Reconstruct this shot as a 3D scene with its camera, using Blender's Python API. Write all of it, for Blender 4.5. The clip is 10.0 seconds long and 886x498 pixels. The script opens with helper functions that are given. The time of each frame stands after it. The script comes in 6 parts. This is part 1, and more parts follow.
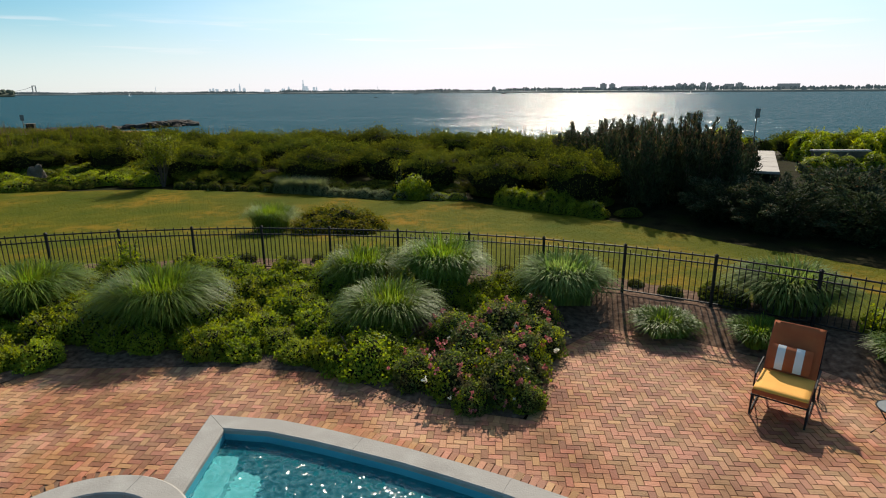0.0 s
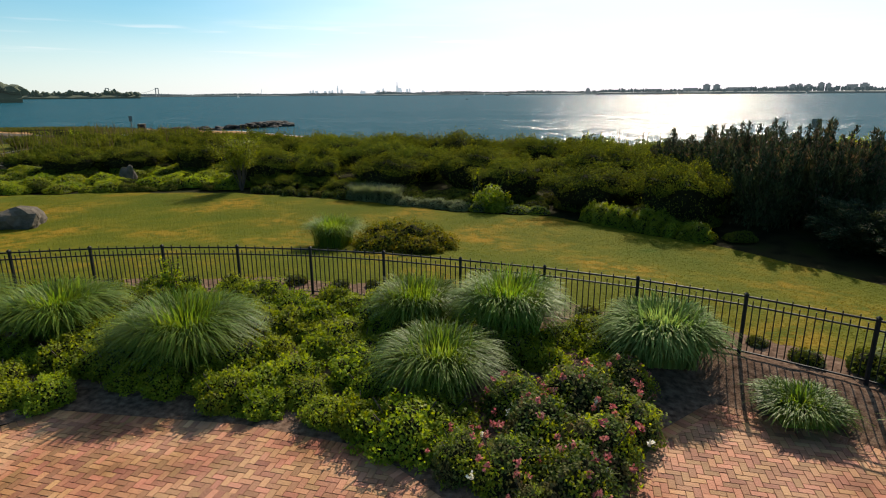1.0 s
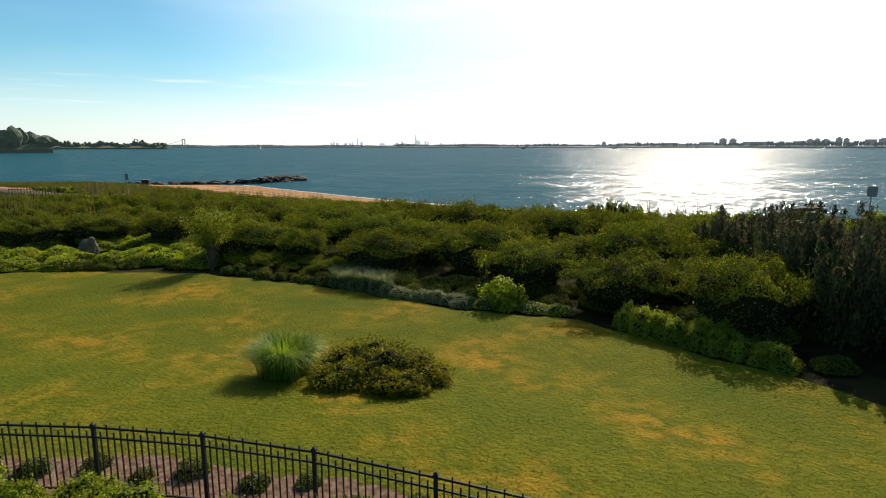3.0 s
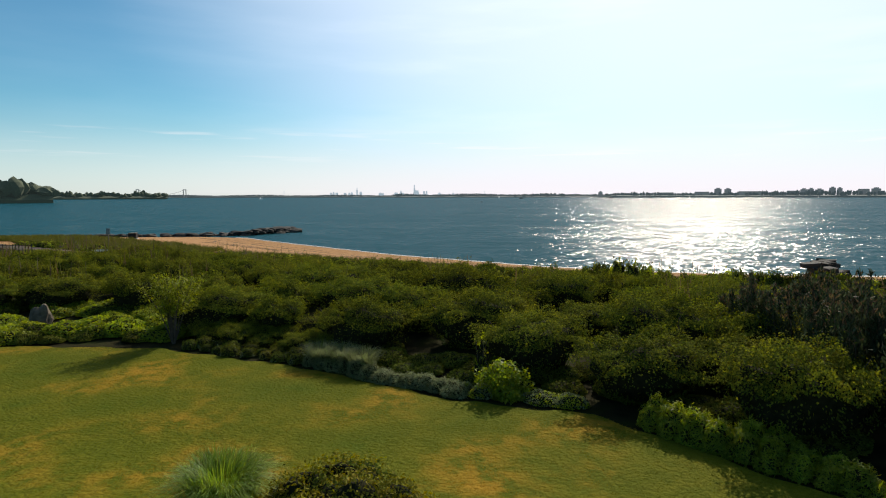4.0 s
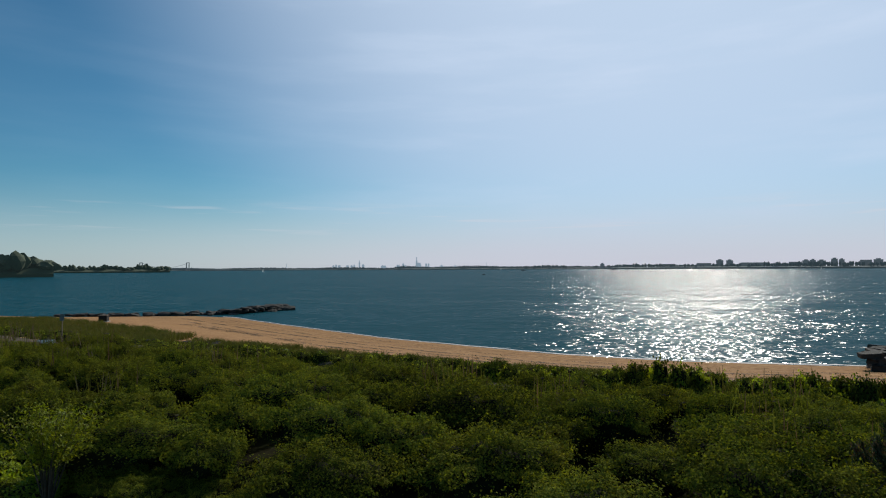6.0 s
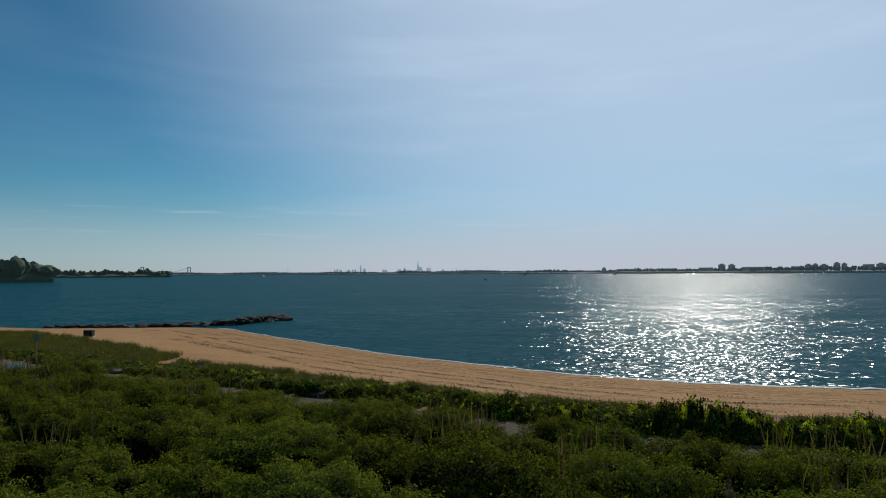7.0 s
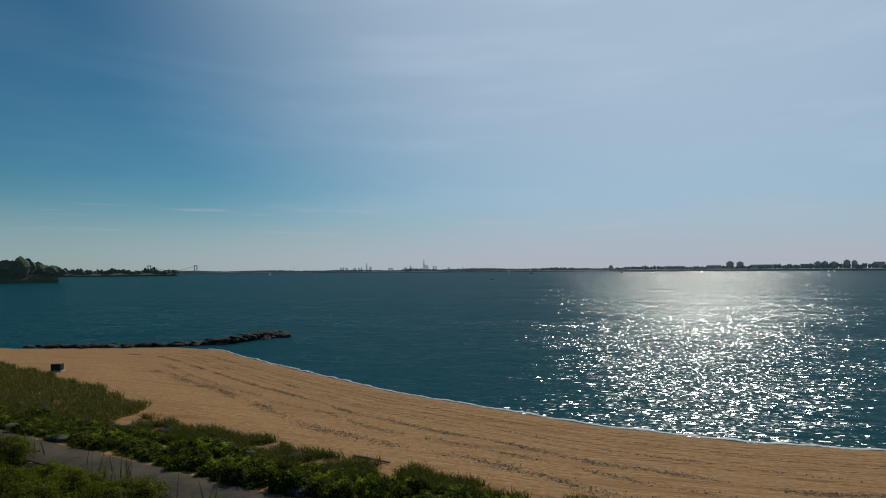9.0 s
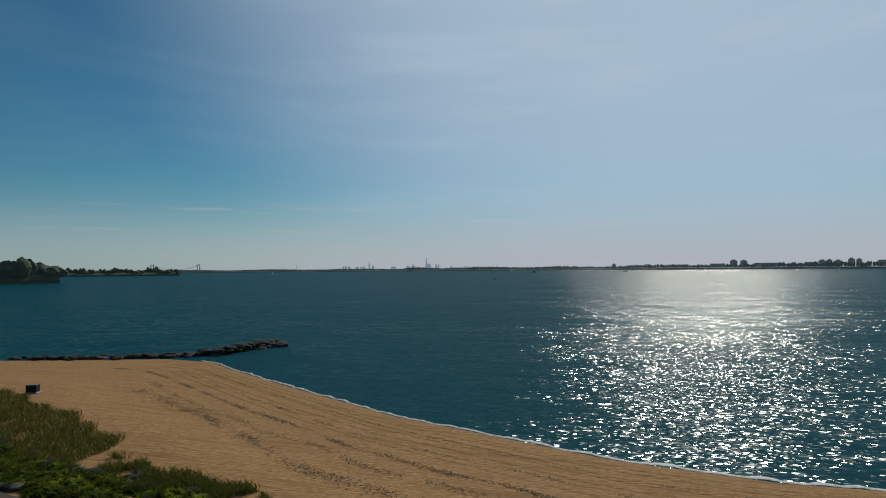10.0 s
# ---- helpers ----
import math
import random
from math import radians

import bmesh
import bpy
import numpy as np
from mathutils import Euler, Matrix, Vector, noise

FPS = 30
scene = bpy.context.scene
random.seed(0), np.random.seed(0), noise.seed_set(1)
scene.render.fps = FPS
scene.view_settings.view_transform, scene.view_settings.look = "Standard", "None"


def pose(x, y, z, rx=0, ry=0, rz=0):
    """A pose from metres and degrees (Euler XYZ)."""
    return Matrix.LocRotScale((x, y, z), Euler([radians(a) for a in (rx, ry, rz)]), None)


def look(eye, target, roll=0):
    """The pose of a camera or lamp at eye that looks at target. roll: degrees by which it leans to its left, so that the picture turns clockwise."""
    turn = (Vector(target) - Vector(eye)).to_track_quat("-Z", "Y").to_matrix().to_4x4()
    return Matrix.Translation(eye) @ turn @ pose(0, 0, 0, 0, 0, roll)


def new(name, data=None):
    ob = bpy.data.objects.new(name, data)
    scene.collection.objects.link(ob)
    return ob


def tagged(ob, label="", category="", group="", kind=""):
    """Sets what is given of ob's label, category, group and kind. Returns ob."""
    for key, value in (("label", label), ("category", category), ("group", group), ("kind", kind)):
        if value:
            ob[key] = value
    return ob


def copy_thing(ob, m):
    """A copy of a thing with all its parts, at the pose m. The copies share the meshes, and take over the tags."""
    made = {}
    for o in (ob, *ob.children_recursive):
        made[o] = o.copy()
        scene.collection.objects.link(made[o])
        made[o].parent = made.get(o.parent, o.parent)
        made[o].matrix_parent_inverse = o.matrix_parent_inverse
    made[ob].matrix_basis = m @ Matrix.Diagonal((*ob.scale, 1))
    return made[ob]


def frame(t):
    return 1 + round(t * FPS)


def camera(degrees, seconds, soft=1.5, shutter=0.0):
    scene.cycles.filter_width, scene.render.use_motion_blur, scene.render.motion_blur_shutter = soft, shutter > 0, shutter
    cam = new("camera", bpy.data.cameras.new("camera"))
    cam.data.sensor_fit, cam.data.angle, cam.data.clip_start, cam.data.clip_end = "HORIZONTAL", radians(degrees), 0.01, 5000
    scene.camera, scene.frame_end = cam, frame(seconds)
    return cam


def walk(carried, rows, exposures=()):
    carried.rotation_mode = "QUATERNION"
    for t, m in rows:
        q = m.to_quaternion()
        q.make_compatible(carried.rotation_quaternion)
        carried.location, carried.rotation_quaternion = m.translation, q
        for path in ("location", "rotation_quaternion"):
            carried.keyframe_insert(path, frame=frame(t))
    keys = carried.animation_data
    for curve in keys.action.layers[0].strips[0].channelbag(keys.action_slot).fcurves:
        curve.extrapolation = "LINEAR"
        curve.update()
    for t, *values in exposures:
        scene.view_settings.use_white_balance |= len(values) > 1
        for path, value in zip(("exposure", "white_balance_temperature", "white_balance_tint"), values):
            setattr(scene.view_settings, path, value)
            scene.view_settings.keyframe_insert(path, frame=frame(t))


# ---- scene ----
cam = camera(75.7, 10.0, soft=1.1)
METRES, EYE, TILT, LEAN, TURN = 34.5, 4.85, -15.4, 0.3, 0.0
ROWS = [
    (0.0, 0.0, 0.0, 0.0, 0.0, 0.0, -0.0),
    (0.5, 0.0069, 0.0315, 0.0088, 5.8, -0.02, -1.56),
    (1.0, 0.0089, 0.0632, 0.0198, 8.55, -0.03, -2.29),
    (1.5, 0.0082, 0.0951, 0.0347, 9.62, 0.13, -2.67),
    (2.0, 0.0079, 0.1285, 0.0507, 10.07, 0.93, -2.91),
    (2.5, 0.0069, 0.1651, 0.065, 10.16, 2.71, -3.01),
    (4.0, -0.0043, 0.287, 0.1139, 10.02, 9.81, -2.97),
    (4.5, -0.0103, 0.3323, 0.1319, 10.05, 12.36, -2.87),
    (5.0, -0.0178, 0.3786, 0.1497, 10.13, 14.65, -2.83),
    (5.5, -0.026, 0.426, 0.1669, 10.19, 16.19, -2.8),
    (7.0, -0.0594, 0.564, 0.2419, 10.4, 17.45, -2.87),
    (7.5, -0.0748, 0.607, 0.2787, 10.47, 17.34, -2.82),
    (8.0, -0.0877, 0.6511, 0.3153, 10.68, 17.33, -2.87),
    (8.5, -0.0995, 0.6998, 0.3515, 10.84, 17.38, -2.91),
    (9.0, -0.1117, 0.7508, 0.3892, 11.0, 17.17, -2.95),
    (9.5, -0.1232, 0.8023, 0.4276, 11.16, 17.09, -2.94),
    (10.0, -0.1363, 0.8575, 0.4667, 11.28, 17.0, -2.92),
]
EXPOSE = [(0.0, 0.15, 7000, 12), (1.0, 0.32, 7100, 13), (2.5, 0.50, 7250, 13), (4.0, 0.1, 6950, 12), (4.5, -0.05, 6800, 12), (5.5, -0.42, 6450, 11), (7.0, -0.75, 6050, 6), (8.0, -0.9, 6050, 5), (10.0, -1.0, 6250, 4)]
walk(cam, [(t, pose(0, 0, EYE, TILT, LEAN, TURN) @ pose(METRES * x, METRES * y, METRES * z, 90 + pitch, roll, yaw)) for t, x, y, z, yaw, pitch, roll in ROWS], EXPOSE)

# ---- light ----
SUN_AZ, SUN_EL = 13.0, 34.0
sky_world = bpy.data.worlds.new("sky")
scene.world = sky_world
sky_world.use_nodes = True
_n = sky_world.node_tree.nodes
_l = sky_world.node_tree.links
_sky = _n.new("ShaderNodeTexSky")
_sky.sky_type = "NISHITA"
_sky.sun_disc = False
_sky.sun_elevation = radians(SUN_EL)
_sky.sun_rotation = radians(SUN_AZ)
_sky.air_density, _sky.dust_density, _sky.ozone_density = 1.0, 0.25, 3.0
_bg = _n["Background"]
_bg.inputs[1].default_value = 0.085


def _math(op, a, b=None, clamp=False):
    nd = _n.new("ShaderNodeMath")
    nd.operation, nd.use_clamp = op, clamp
    for k, v in enumerate((a, b)):
        if v is None:
            continue
        if isinstance(v, (int, float)):
            nd.inputs[k].default_value = v
        else:
            _l.new(v, nd.inputs[k])
    return nd.outputs[0]


def _range(v, a, b, c, d):
    nd = _n.new("ShaderNodeMapRange")
    nd.interpolation_type = "SMOOTHSTEP"
    _l.new(v, nd.inputs[0])
    for k, q in enumerate((a, b, c, d)):
        nd.inputs[k + 1].default_value = q
    return nd.outputs[0]


# thin high cloud: streaks, more of it towards the sun and towards the horizon
_tc = _n.new("ShaderNodeTexCoord")
_sep = _n.new("ShaderNodeSeparateXYZ")
_l.new(_tc.outputs["Generated"], _sep.inputs[0])
_dot = _n.new("ShaderNodeVectorMath")
_dot.operation = "DOT_PRODUCT"
_dot.inputs[1].default_value = (math.sin(radians(SUN_AZ)) * math.cos(radians(SUN_EL)), math.cos(radians(SUN_AZ)) * math.cos(radians(SUN_EL)), math.sin(radians(SUN_EL)))
_l.new(_tc.outputs["Generated"], _dot.inputs[0])
_map = _n.new("ShaderNodeMapping")
_map.inputs["Scale"].default_value = (1.6, 1.6, 11.0)
_map.inputs["Rotation"].default_value = (0.06, 0.10, 0.3)
_l.new(_tc.outputs["Generated"], _map.inputs[0])
_noi = _n.new("ShaderNodeTexNoise")
_noi.inputs["Scale"].default_value, _noi.inputs["Detail"].default_value = 1.7, 6.0
_l.new(_map.outputs[0], _noi.inputs["Vector"])
_streak = _range(_noi.outputs["Fac"], 0.42, 0.75, 0.0, 0.30)
_glow = _range(_dot.outputs["Value"], 0.60, 1.0, 0.0, 1.0)
_hor = _math("MULTIPLY", _math("POWER", _range(_sep.outputs[2], 0.0, 0.15, 1.0, 0.0), 1.1), 0.85)
_veil = _math("MULTIPLY", _glow, _math("ADD", _math("MULTIPLY", _streak, 0.45), 0.86))
_veil = _math("ADD", _veil, _math("MULTIPLY", _streak, 0.14), True)
_teal = _n.new("ShaderNodeMix")
_teal.data_type, _teal.blend_type = "RGBA", "MULTIPLY"
_teal.inputs["Factor"].default_value = 1.0
_teal.inputs["B"].default_value = (0.58, 1.05, 1.13, 1)
_l.new(_sky.outputs[0], _teal.inputs["A"])
_mix = _n.new("ShaderNodeMix")
_mix.data_type = "RGBA"
_mix.inputs["B"].default_value = (10.4, 12.1, 14.6, 1)
_l.new(_veil, _mix.inputs["Factor"])
_l.new(_teal.outputs["Result"], _mix.inputs["A"])
_low = _n.new("ShaderNodeMix")
_low.data_type = "RGBA"
_low.inputs["B"].default_value = (10.4, 9.9, 11.3, 1)
_l.new(_math("MULTIPLY", _hor, _range(_dot.outputs["Value"], 0.35, 0.86, 0.55, 1.0)), _low.inputs["Factor"])
_l.new(_mix.outputs["Result"], _low.inputs["A"])
# small flat bars of cloud low over the horizon
_map2 = _n.new("ShaderNodeMapping")
_map2.inputs["Scale"].default_value = (5.0, 5.0, 95.0)
_l.new(_tc.outputs["Generated"], _map2.inputs[0])
_noi2 = _n.new("ShaderNodeTexNoise")
_noi2.inputs["Scale"].default_value, _noi2.inputs["Detail"].default_value = 1.0, 3.0
_l.new(_map2.outputs[0], _noi2.inputs["Vector"])
_band = _math("MULTIPLY", _range(_sep.outputs[2], 0.05, 0.075, 0.0, 1.0), _range(_sep.outputs[2], 0.085, 0.12, 1.0, 0.0))
_bars = _n.new("ShaderNodeMix")
_bars.data_type = "RGBA"
_bars.inputs["B"].default_value = (11.6, 11.2, 11.8, 1)
_l.new(_math("MULTIPLY", _band, _range(_noi2.outputs["Fac"], 0.57, 0.72, 0.0, 0.38)), _bars.inputs["Factor"])
_l.new(_low.outputs["Result"], _bars.inputs["A"])
_l.new(_bars.outputs["Result"], _bg.inputs[0])
sun_data = bpy.data.lights.new("sun", "SUN")
sun_data.energy, sun_data.angle, sun_data.color = 5.0, radians(0.6), (1.0, 0.94, 0.82)
sun = new("sun", sun_data)
_a, _e = radians(SUN_AZ), radians(SUN_EL)
sun.matrix_world = look((0, 0, 60), (-60 * math.sin(_a) * math.cos(_e), -60 * math.cos(_a) * math.cos(_e), 60 - 60 * math.sin(_e)))


# ---- materials ----
def material(name, colours, scale=4.0, rough=0.8, bump=0.2, bump_scale=40.0, detail=6.0, metal=0.0, vary=0.0, island=0.0, translucent=0.0, spec=0.5, second=None, stretch=(1, 1, 1), turn=0.0):
    """Noise-driven colours at two scales, with relief; vary: per-object, island: per-piece brightness."""
    m = bpy.data.materials.new(name)
    m.use_nodes = True
    nodes, links = m.node_tree.nodes, m.node_tree.links
    b = nodes["Principled BSDF"]
    out = nodes["Material Output"]
    geo = nodes.new("ShaderNodeNewGeometry")
    mapping = nodes.new("ShaderNodeMapping")
    mapping.inputs["Scale"].default_value = stretch
    mapping.inputs["Rotation"].default_value = (0, 0, radians(turn))
    links.new(geo.outputs["Position"], mapping.inputs[0])
    n1 = nodes.new("ShaderNodeTexNoise")
    n1.inputs["Scale"].default_value, n1.inputs["Detail"].default_value = scale, detail
    links.new(mapping.outputs[0], n1.inputs["Vector"])
    ramp = nodes.new("ShaderNodeValToRGB")
    while len(ramp.color_ramp.elements) < len(colours):
        ramp.color_ramp.elements.new(0.5)
    for i, c in enumerate(colours):
        el = ramp.color_ramp.elements[i]
        el.position = 0.3 + 0.4 * i / max(1, len(colours) - 1)
        el.color = (*c, 1)
    links.new(n1.outputs["Fac"], ramp.inputs[0])
    col = ramp.outputs[0]
    if second:
        n2 = nodes.new("ShaderNodeTexNoise")
        n2.inputs["Scale"].default_value, n2.inputs["Detail"].default_value = second[0], 4.0
        links.new(geo.outputs["Position"], n2.inputs["Vector"])
        r2 = nodes.new("ShaderNodeMapRange")
        r2.inputs[1].default_value, r2.inputs[2].default_value = 0.42, 0.62
        links.new(n2.outputs["Fac"], r2.inputs[0])
        mix = nodes.new("ShaderNodeMix")
        mix.data_type = "RGBA"
        links.new(r2.outputs[0], mix.inputs["Factor"])
        links.new(col, mix.inputs["A"])
        mix.inputs["B"].default_value = (*second[1], 1)
        col = mix.outputs["Result"]
    for amount, kind in ((vary, "object"), (island, "island")):
        if amount:
            if kind == "object":
                rnd = nodes.new("ShaderNodeObjectInfo").outputs["Random"]
            else:
                rnd = geo.outputs["Random Per Island"]
            r = nodes.new("ShaderNodeMapRange")
            r.inputs[3].default_value, r.inputs[4].default_value = 1 - amount, 1 + amount
            links.new(rnd, r.inputs[0])
            hs = nodes.new("ShaderNodeHueSaturation")
            links.new(r.outputs[0], hs.inputs["Value"])
            h = nodes.new("ShaderNodeMapRange")
            h.inputs[3].default_value, h.inputs[4].default_value = 0.5 - amount * 0.05, 0.5 + amount * 0.05
            mul = nodes.new("ShaderNodeMath")
            mul.operation = "MULTIPLY"
            mul.inputs[1].default_value = 7.31
            frac = nodes.new("ShaderNodeMath")
            frac.operation = "FRACT"
            links.new(rnd, mul.inputs[0])
            links.new(mul.outputs[0], frac.inputs[0])
            links.new(frac.outputs[0], h.inputs[0])
            links.new(h.outputs[0], hs.inputs["Hue"])
            links.new(col, hs.inputs["Color"])
            col = hs.outputs[0]
    links.new(col, b.inputs["Base Color"])
    b.inputs["Roughness"].default_value = rough
    b.inputs["Metallic"].default_value = metal
    b.inputs["Specular IOR Level"].default_value = spec
    if bump:
        nb = nodes.new("ShaderNodeTexNoise")
        nb.inputs["Scale"].default_value, nb.inputs["Detail"].default_value = bump_scale, 5.0
        links.new(mapping.outputs[0], nb.inputs["Vector"])
        bp = nodes.new("ShaderNodeBump")
        bp.inputs["Strength"].default_value, bp.inputs["Distance"].default_value = bump, 0.6 / bump_scale
        links.new(nb.outputs["Fac"], bp.inputs["Height"])
        links.new(bp.outputs[0], b.inputs["Normal"])
    if translucent:
        tr = nodes.new("ShaderNodeBsdfTranslucent")
        hs = nodes.new("ShaderNodeHueSaturation")
        hs.inputs["Hue"].default_value, hs.inputs["Saturation"].default_value, hs.inputs["Value"].default_value = 0.49, 1.1, 1.25
        links.new(col, hs.inputs["Color"])
        links.new(hs.outputs[0], tr.inputs["Color"])
        ms = nodes.new("ShaderNodeMixShader")
        ms.inputs[0].default_value = translucent
        links.new(b.outputs[0], ms.inputs[1])
        links.new(tr.outputs[0], ms.inputs[2])
        links.new(ms.outputs[0], out.inputs["Surface"])
    return m


def water_material(name, colour, cells, chop, rough, share):
    """Wind-roughened water: small facets of wave, each with a slope of its own, over a longer chop."""
    m = bpy.data.materials.new(name)
    m.use_nodes = True
    nodes, links = m.node_tree.nodes, m.node_tree.links
    nodes.remove(nodes["Principled BSDF"])
    geo = nodes.new("ShaderNodeNewGeometry")

    def vec(op, a, b):
        nd = nodes.new("ShaderNodeVectorMath")
        nd.operation = op
        for k, v in enumerate((a, b)):
            if isinstance(v, tuple):
                nd.inputs[k].default_value = v
            else:
                links.new(v, nd.inputs[k])
        return nd.outputs[0]

    def placed(scale, stretch):
        mp = nodes.new("ShaderNodeMapping")
        mp.inputs["Scale"].default_value = tuple(scale * q for q in stretch)
        mp.inputs["Rotation"].default_value = (0, 0, radians(-14))
        links.new(geo.outputs["Position"], mp.inputs[0])
        return mp.outputs[0]

    # bent cell edges, so that the facets have no straight sides
    wn = nodes.new("ShaderNodeTexNoise")
    wn.inputs["Scale"].default_value, wn.inputs["Detail"].default_value = 1.0, 2.0
    links.new(placed(1.1, (1, 1, 1)), wn.inputs["Vector"])
    bend = vec("MULTIPLY", vec("SUBTRACT", wn.outputs["Color"], (0.5, 0.5, 0.5)), (2.2, 2.2, 0.0))
    slope = None
    for scale, stretch, tilt in cells:
        vo = nodes.new("ShaderNodeTexVoronoi")
        vo.inputs["Scale"].default_value = 1.0
        links.new(vec("ADD", placed(scale, stretch), bend), vo.inputs["Vector"])
        one_ = vec("MULTIPLY", vec("SUBTRACT", vo.outputs["Color"], (0.5, 0.5, 0.5)), (tilt[0], tilt[1], 0.0))
        slope = one_ if slope is None else vec("ADD", slope, one_)
    for scale, stretch, tilt in chop:
        no = nodes.new("ShaderNodeTexNoise")
        no.inputs["Scale"].default_value, no.inputs["Detail"].default_value = 1.0, 2.0
        links.new(placed(scale, stretch), no.inputs["Vector"])
        slope = vec("ADD", slope, vec("MULTIPLY", vec("SUBTRACT", no.outputs["Color"], (0.5, 0.5, 0.5)), (tilt[0], tilt[1], 0.0)))
    # calmer and rougher bands of wind on the water
    wind = nodes.new("ShaderNodeTexNoise")
    wind.inputs["Scale"].default_value, wind.inputs["Detail"].default_value = 1.0, 3.0
    links.new(placed(0.02, (0.35, 1.6, 1)), wind.inputs["Vector"])
    wr = nodes.new("ShaderNodeMapRange")
    wr.inputs[1].default_value, wr.inputs[2].default_value = 0.35, 0.65
    wr.inputs[3].default_value, wr.inputs[4].default_value = 0.72, 1.2
    links.new(wind.outputs["Fac"], wr.inputs[0])
    sc = nodes.new("ShaderNodeVectorMath")
    sc.operation = "SCALE"
    links.new(slope, sc.inputs[0])
    links.new(wr.outputs[0], sc.inputs["Scale"])
    nm = nodes.new("ShaderNodeVectorMath")
    nm.operation = "NORMALIZE"
    links.new(vec("ADD", sc.outputs[0], (-0.02, -0.17, 1.0)), nm.inputs[0])
    body = nodes.new("ShaderNodeBsdfDiffuse")
    body.inputs["Color"].default_value = (*colour, 1)
    gloss = nodes.new("ShaderNodeBsdfGlossy")
    gloss.inputs["Roughness"].default_value = rough
    links.new(nm.outputs[0], gloss.inputs["Normal"])
    fres = nodes.new("ShaderNodeFresnel")
    fres.inputs["IOR"].default_value = 1.33
    links.new(nm.outputs[0], fres.inputs["Normal"])
    part_ = nodes.new("ShaderNodeMath")
    part_.operation = "MULTIPLY"
    part_.inputs[1].default_value = share
    links.new(fres.outputs[0], part_.inputs[0])
    ms = nodes.new("ShaderNodeMixShader")
    links.new(part_.outputs[0], ms.inputs[0])
    links.new(body.outputs[0], ms.inputs[1])
    links.new(gloss.outputs[0], ms.inputs[2])
    links.new(ms.outputs[0], nodes["Material Output"].inputs["Surface"])
    return m


M_SOIL = material("soil", [(0.012, 0.011, 0.005), (0.024, 0.022, 0.009), (0.022, 0.028, 0.007)], 1.2, 1.0, 0.6, 30, spec=0.03)
M_SAND = material("sand", [(0.25, 0.130, 0.052), (0.41, 0.228, 0.098), (0.34, 0.185, 0.078)], 0.8, rough=0.95, bump=1.0, bump_scale=4.5, second=(2.6, (0.30, 0.158, 0.064)), spec=0.1, stretch=(0.14, 1.0, 1.0), turn=17)
M_WRACK = material("wrack", [(0.05, 0.035, 0.022), (0.12, 0.075, 0.04)], 6, 0.95, 0.6, 20, island=0.3)
M_LAWN = material("lawn", [(0.056, 0.080, 0.005), (0.105, 0.104, 0.007), (0.25, 0.145, 0.014)], 0.30, 0.95, 0.9, 9, detail=9.0, second=(2.1, (0.075, 0.086, 0.005)), spec=0.05)
M_BLADE = material("lawn_blade", [(0.062, 0.088, 0.005), (0.115, 0.112, 0.008), (0.27, 0.155, 0.015)], 0.30, 0.9, 0, translucent=0.5, island=0.25, spec=0.05)
M_MULCH = material("mulch", [(0.06, 0.034, 0.022), (0.14, 0.085, 0.058), (0.22, 0.145, 0.10)], 9, 1.0, 0.8, 30, spec=0.05)
M_BRICK = material("brick", [(0.21, 0.080, 0.036), (0.36, 0.155, 0.070), (0.46, 0.265, 0.155)], 0.9, 0.75, 0.5, 35, island=0.32, second=(0.45, (0.37, 0.185, 0.105)), spec=0.2)
M_BRICK_ONE = material("brick_single", [(0.21, 0.080, 0.036), (0.36, 0.155, 0.070), (0.46, 0.265, 0.155)], 0.9, 0.75, 0.5, 35, vary=0.32, second=(0.45, (0.37, 0.185, 0.105)), spec=0.2)
M_JOINT = material("joint_sand", [(0.13, 0.065, 0.035), (0.20, 0.11, 0.065)], 12, 0.95, 0.4, 60)
M_COPING = material("coping_stone", [(0.29, 0.27, 0.24), (0.40, 0.38, 0.34)], 3, 0.8, 0.35, 40, second=(0.9, (0.34, 0.315, 0.28)), spec=0.2)
M_PLASTER = material("pool_plaster", [(0.03, 0.33, 0.42), (0.045, 0.40, 0.49)], 2, 0.6, 0.1, 20)
M_STEP = material("pool_step", [(0.70, 0.76, 0.74), (0.80, 0.84, 0.82)], 2, 0.6, 0.1, 20)
M_BLACK = material("black_metal", [(0.010, 0.010, 0.011), (0.018, 0.018, 0.018)], 8, 0.6, 0.05, 60, spec=0.2)
M_ASPHALT = material("asphalt", [(0.055, 0.045, 0.036), (0.085, 0.068, 0.052)], 2, 0.95, 0.4, 40, second=(0.4, (0.11, 0.082, 0.055)), spec=0.1)
M_ROCK = material("rock", [(0.016, 0.015, 0.013), (0.055, 0.048, 0.040), (0.030, 0.027, 0.023)], 1.5, 0.9, 0.7, 6, vary=0.35, spec=0.25)
M_STONE = material("pale_stone", [(0.068, 0.055, 0.040), (0.15, 0.122, 0.090)], 3, 0.9, 0.7, 8, vary=0.2, spec=0.2)
M_CONCRETE = material("concrete", [(0.34, 0.30, 0.26), (0.45, 0.41, 0.35)], 1.0, 0.9, 0.2, 30)
M_BARK = material("bark", [(0.05, 0.037, 0.025), (0.10, 0.075, 0.05)], 8, 0.95, 0.5, 30)
# near-black: twigs with the shade inside foliage put into their colour
M_TWIG_SHADE = material("shaded_twigs", [(0.012, 0.014, 0.006), (0.026, 0.025, 0.011)], 5, 0.95, 0.6, 12, spec=0.05)
M_LEAF = material("shrub_leaf", [(0.050, 0.068, 0.011), (0.084, 0.100, 0.015), (0.128, 0.122, 0.020)], 0.5, rough=1.0, bump=0, vary=0.3, island=0.3, translucent=0.2, spec=0.02)
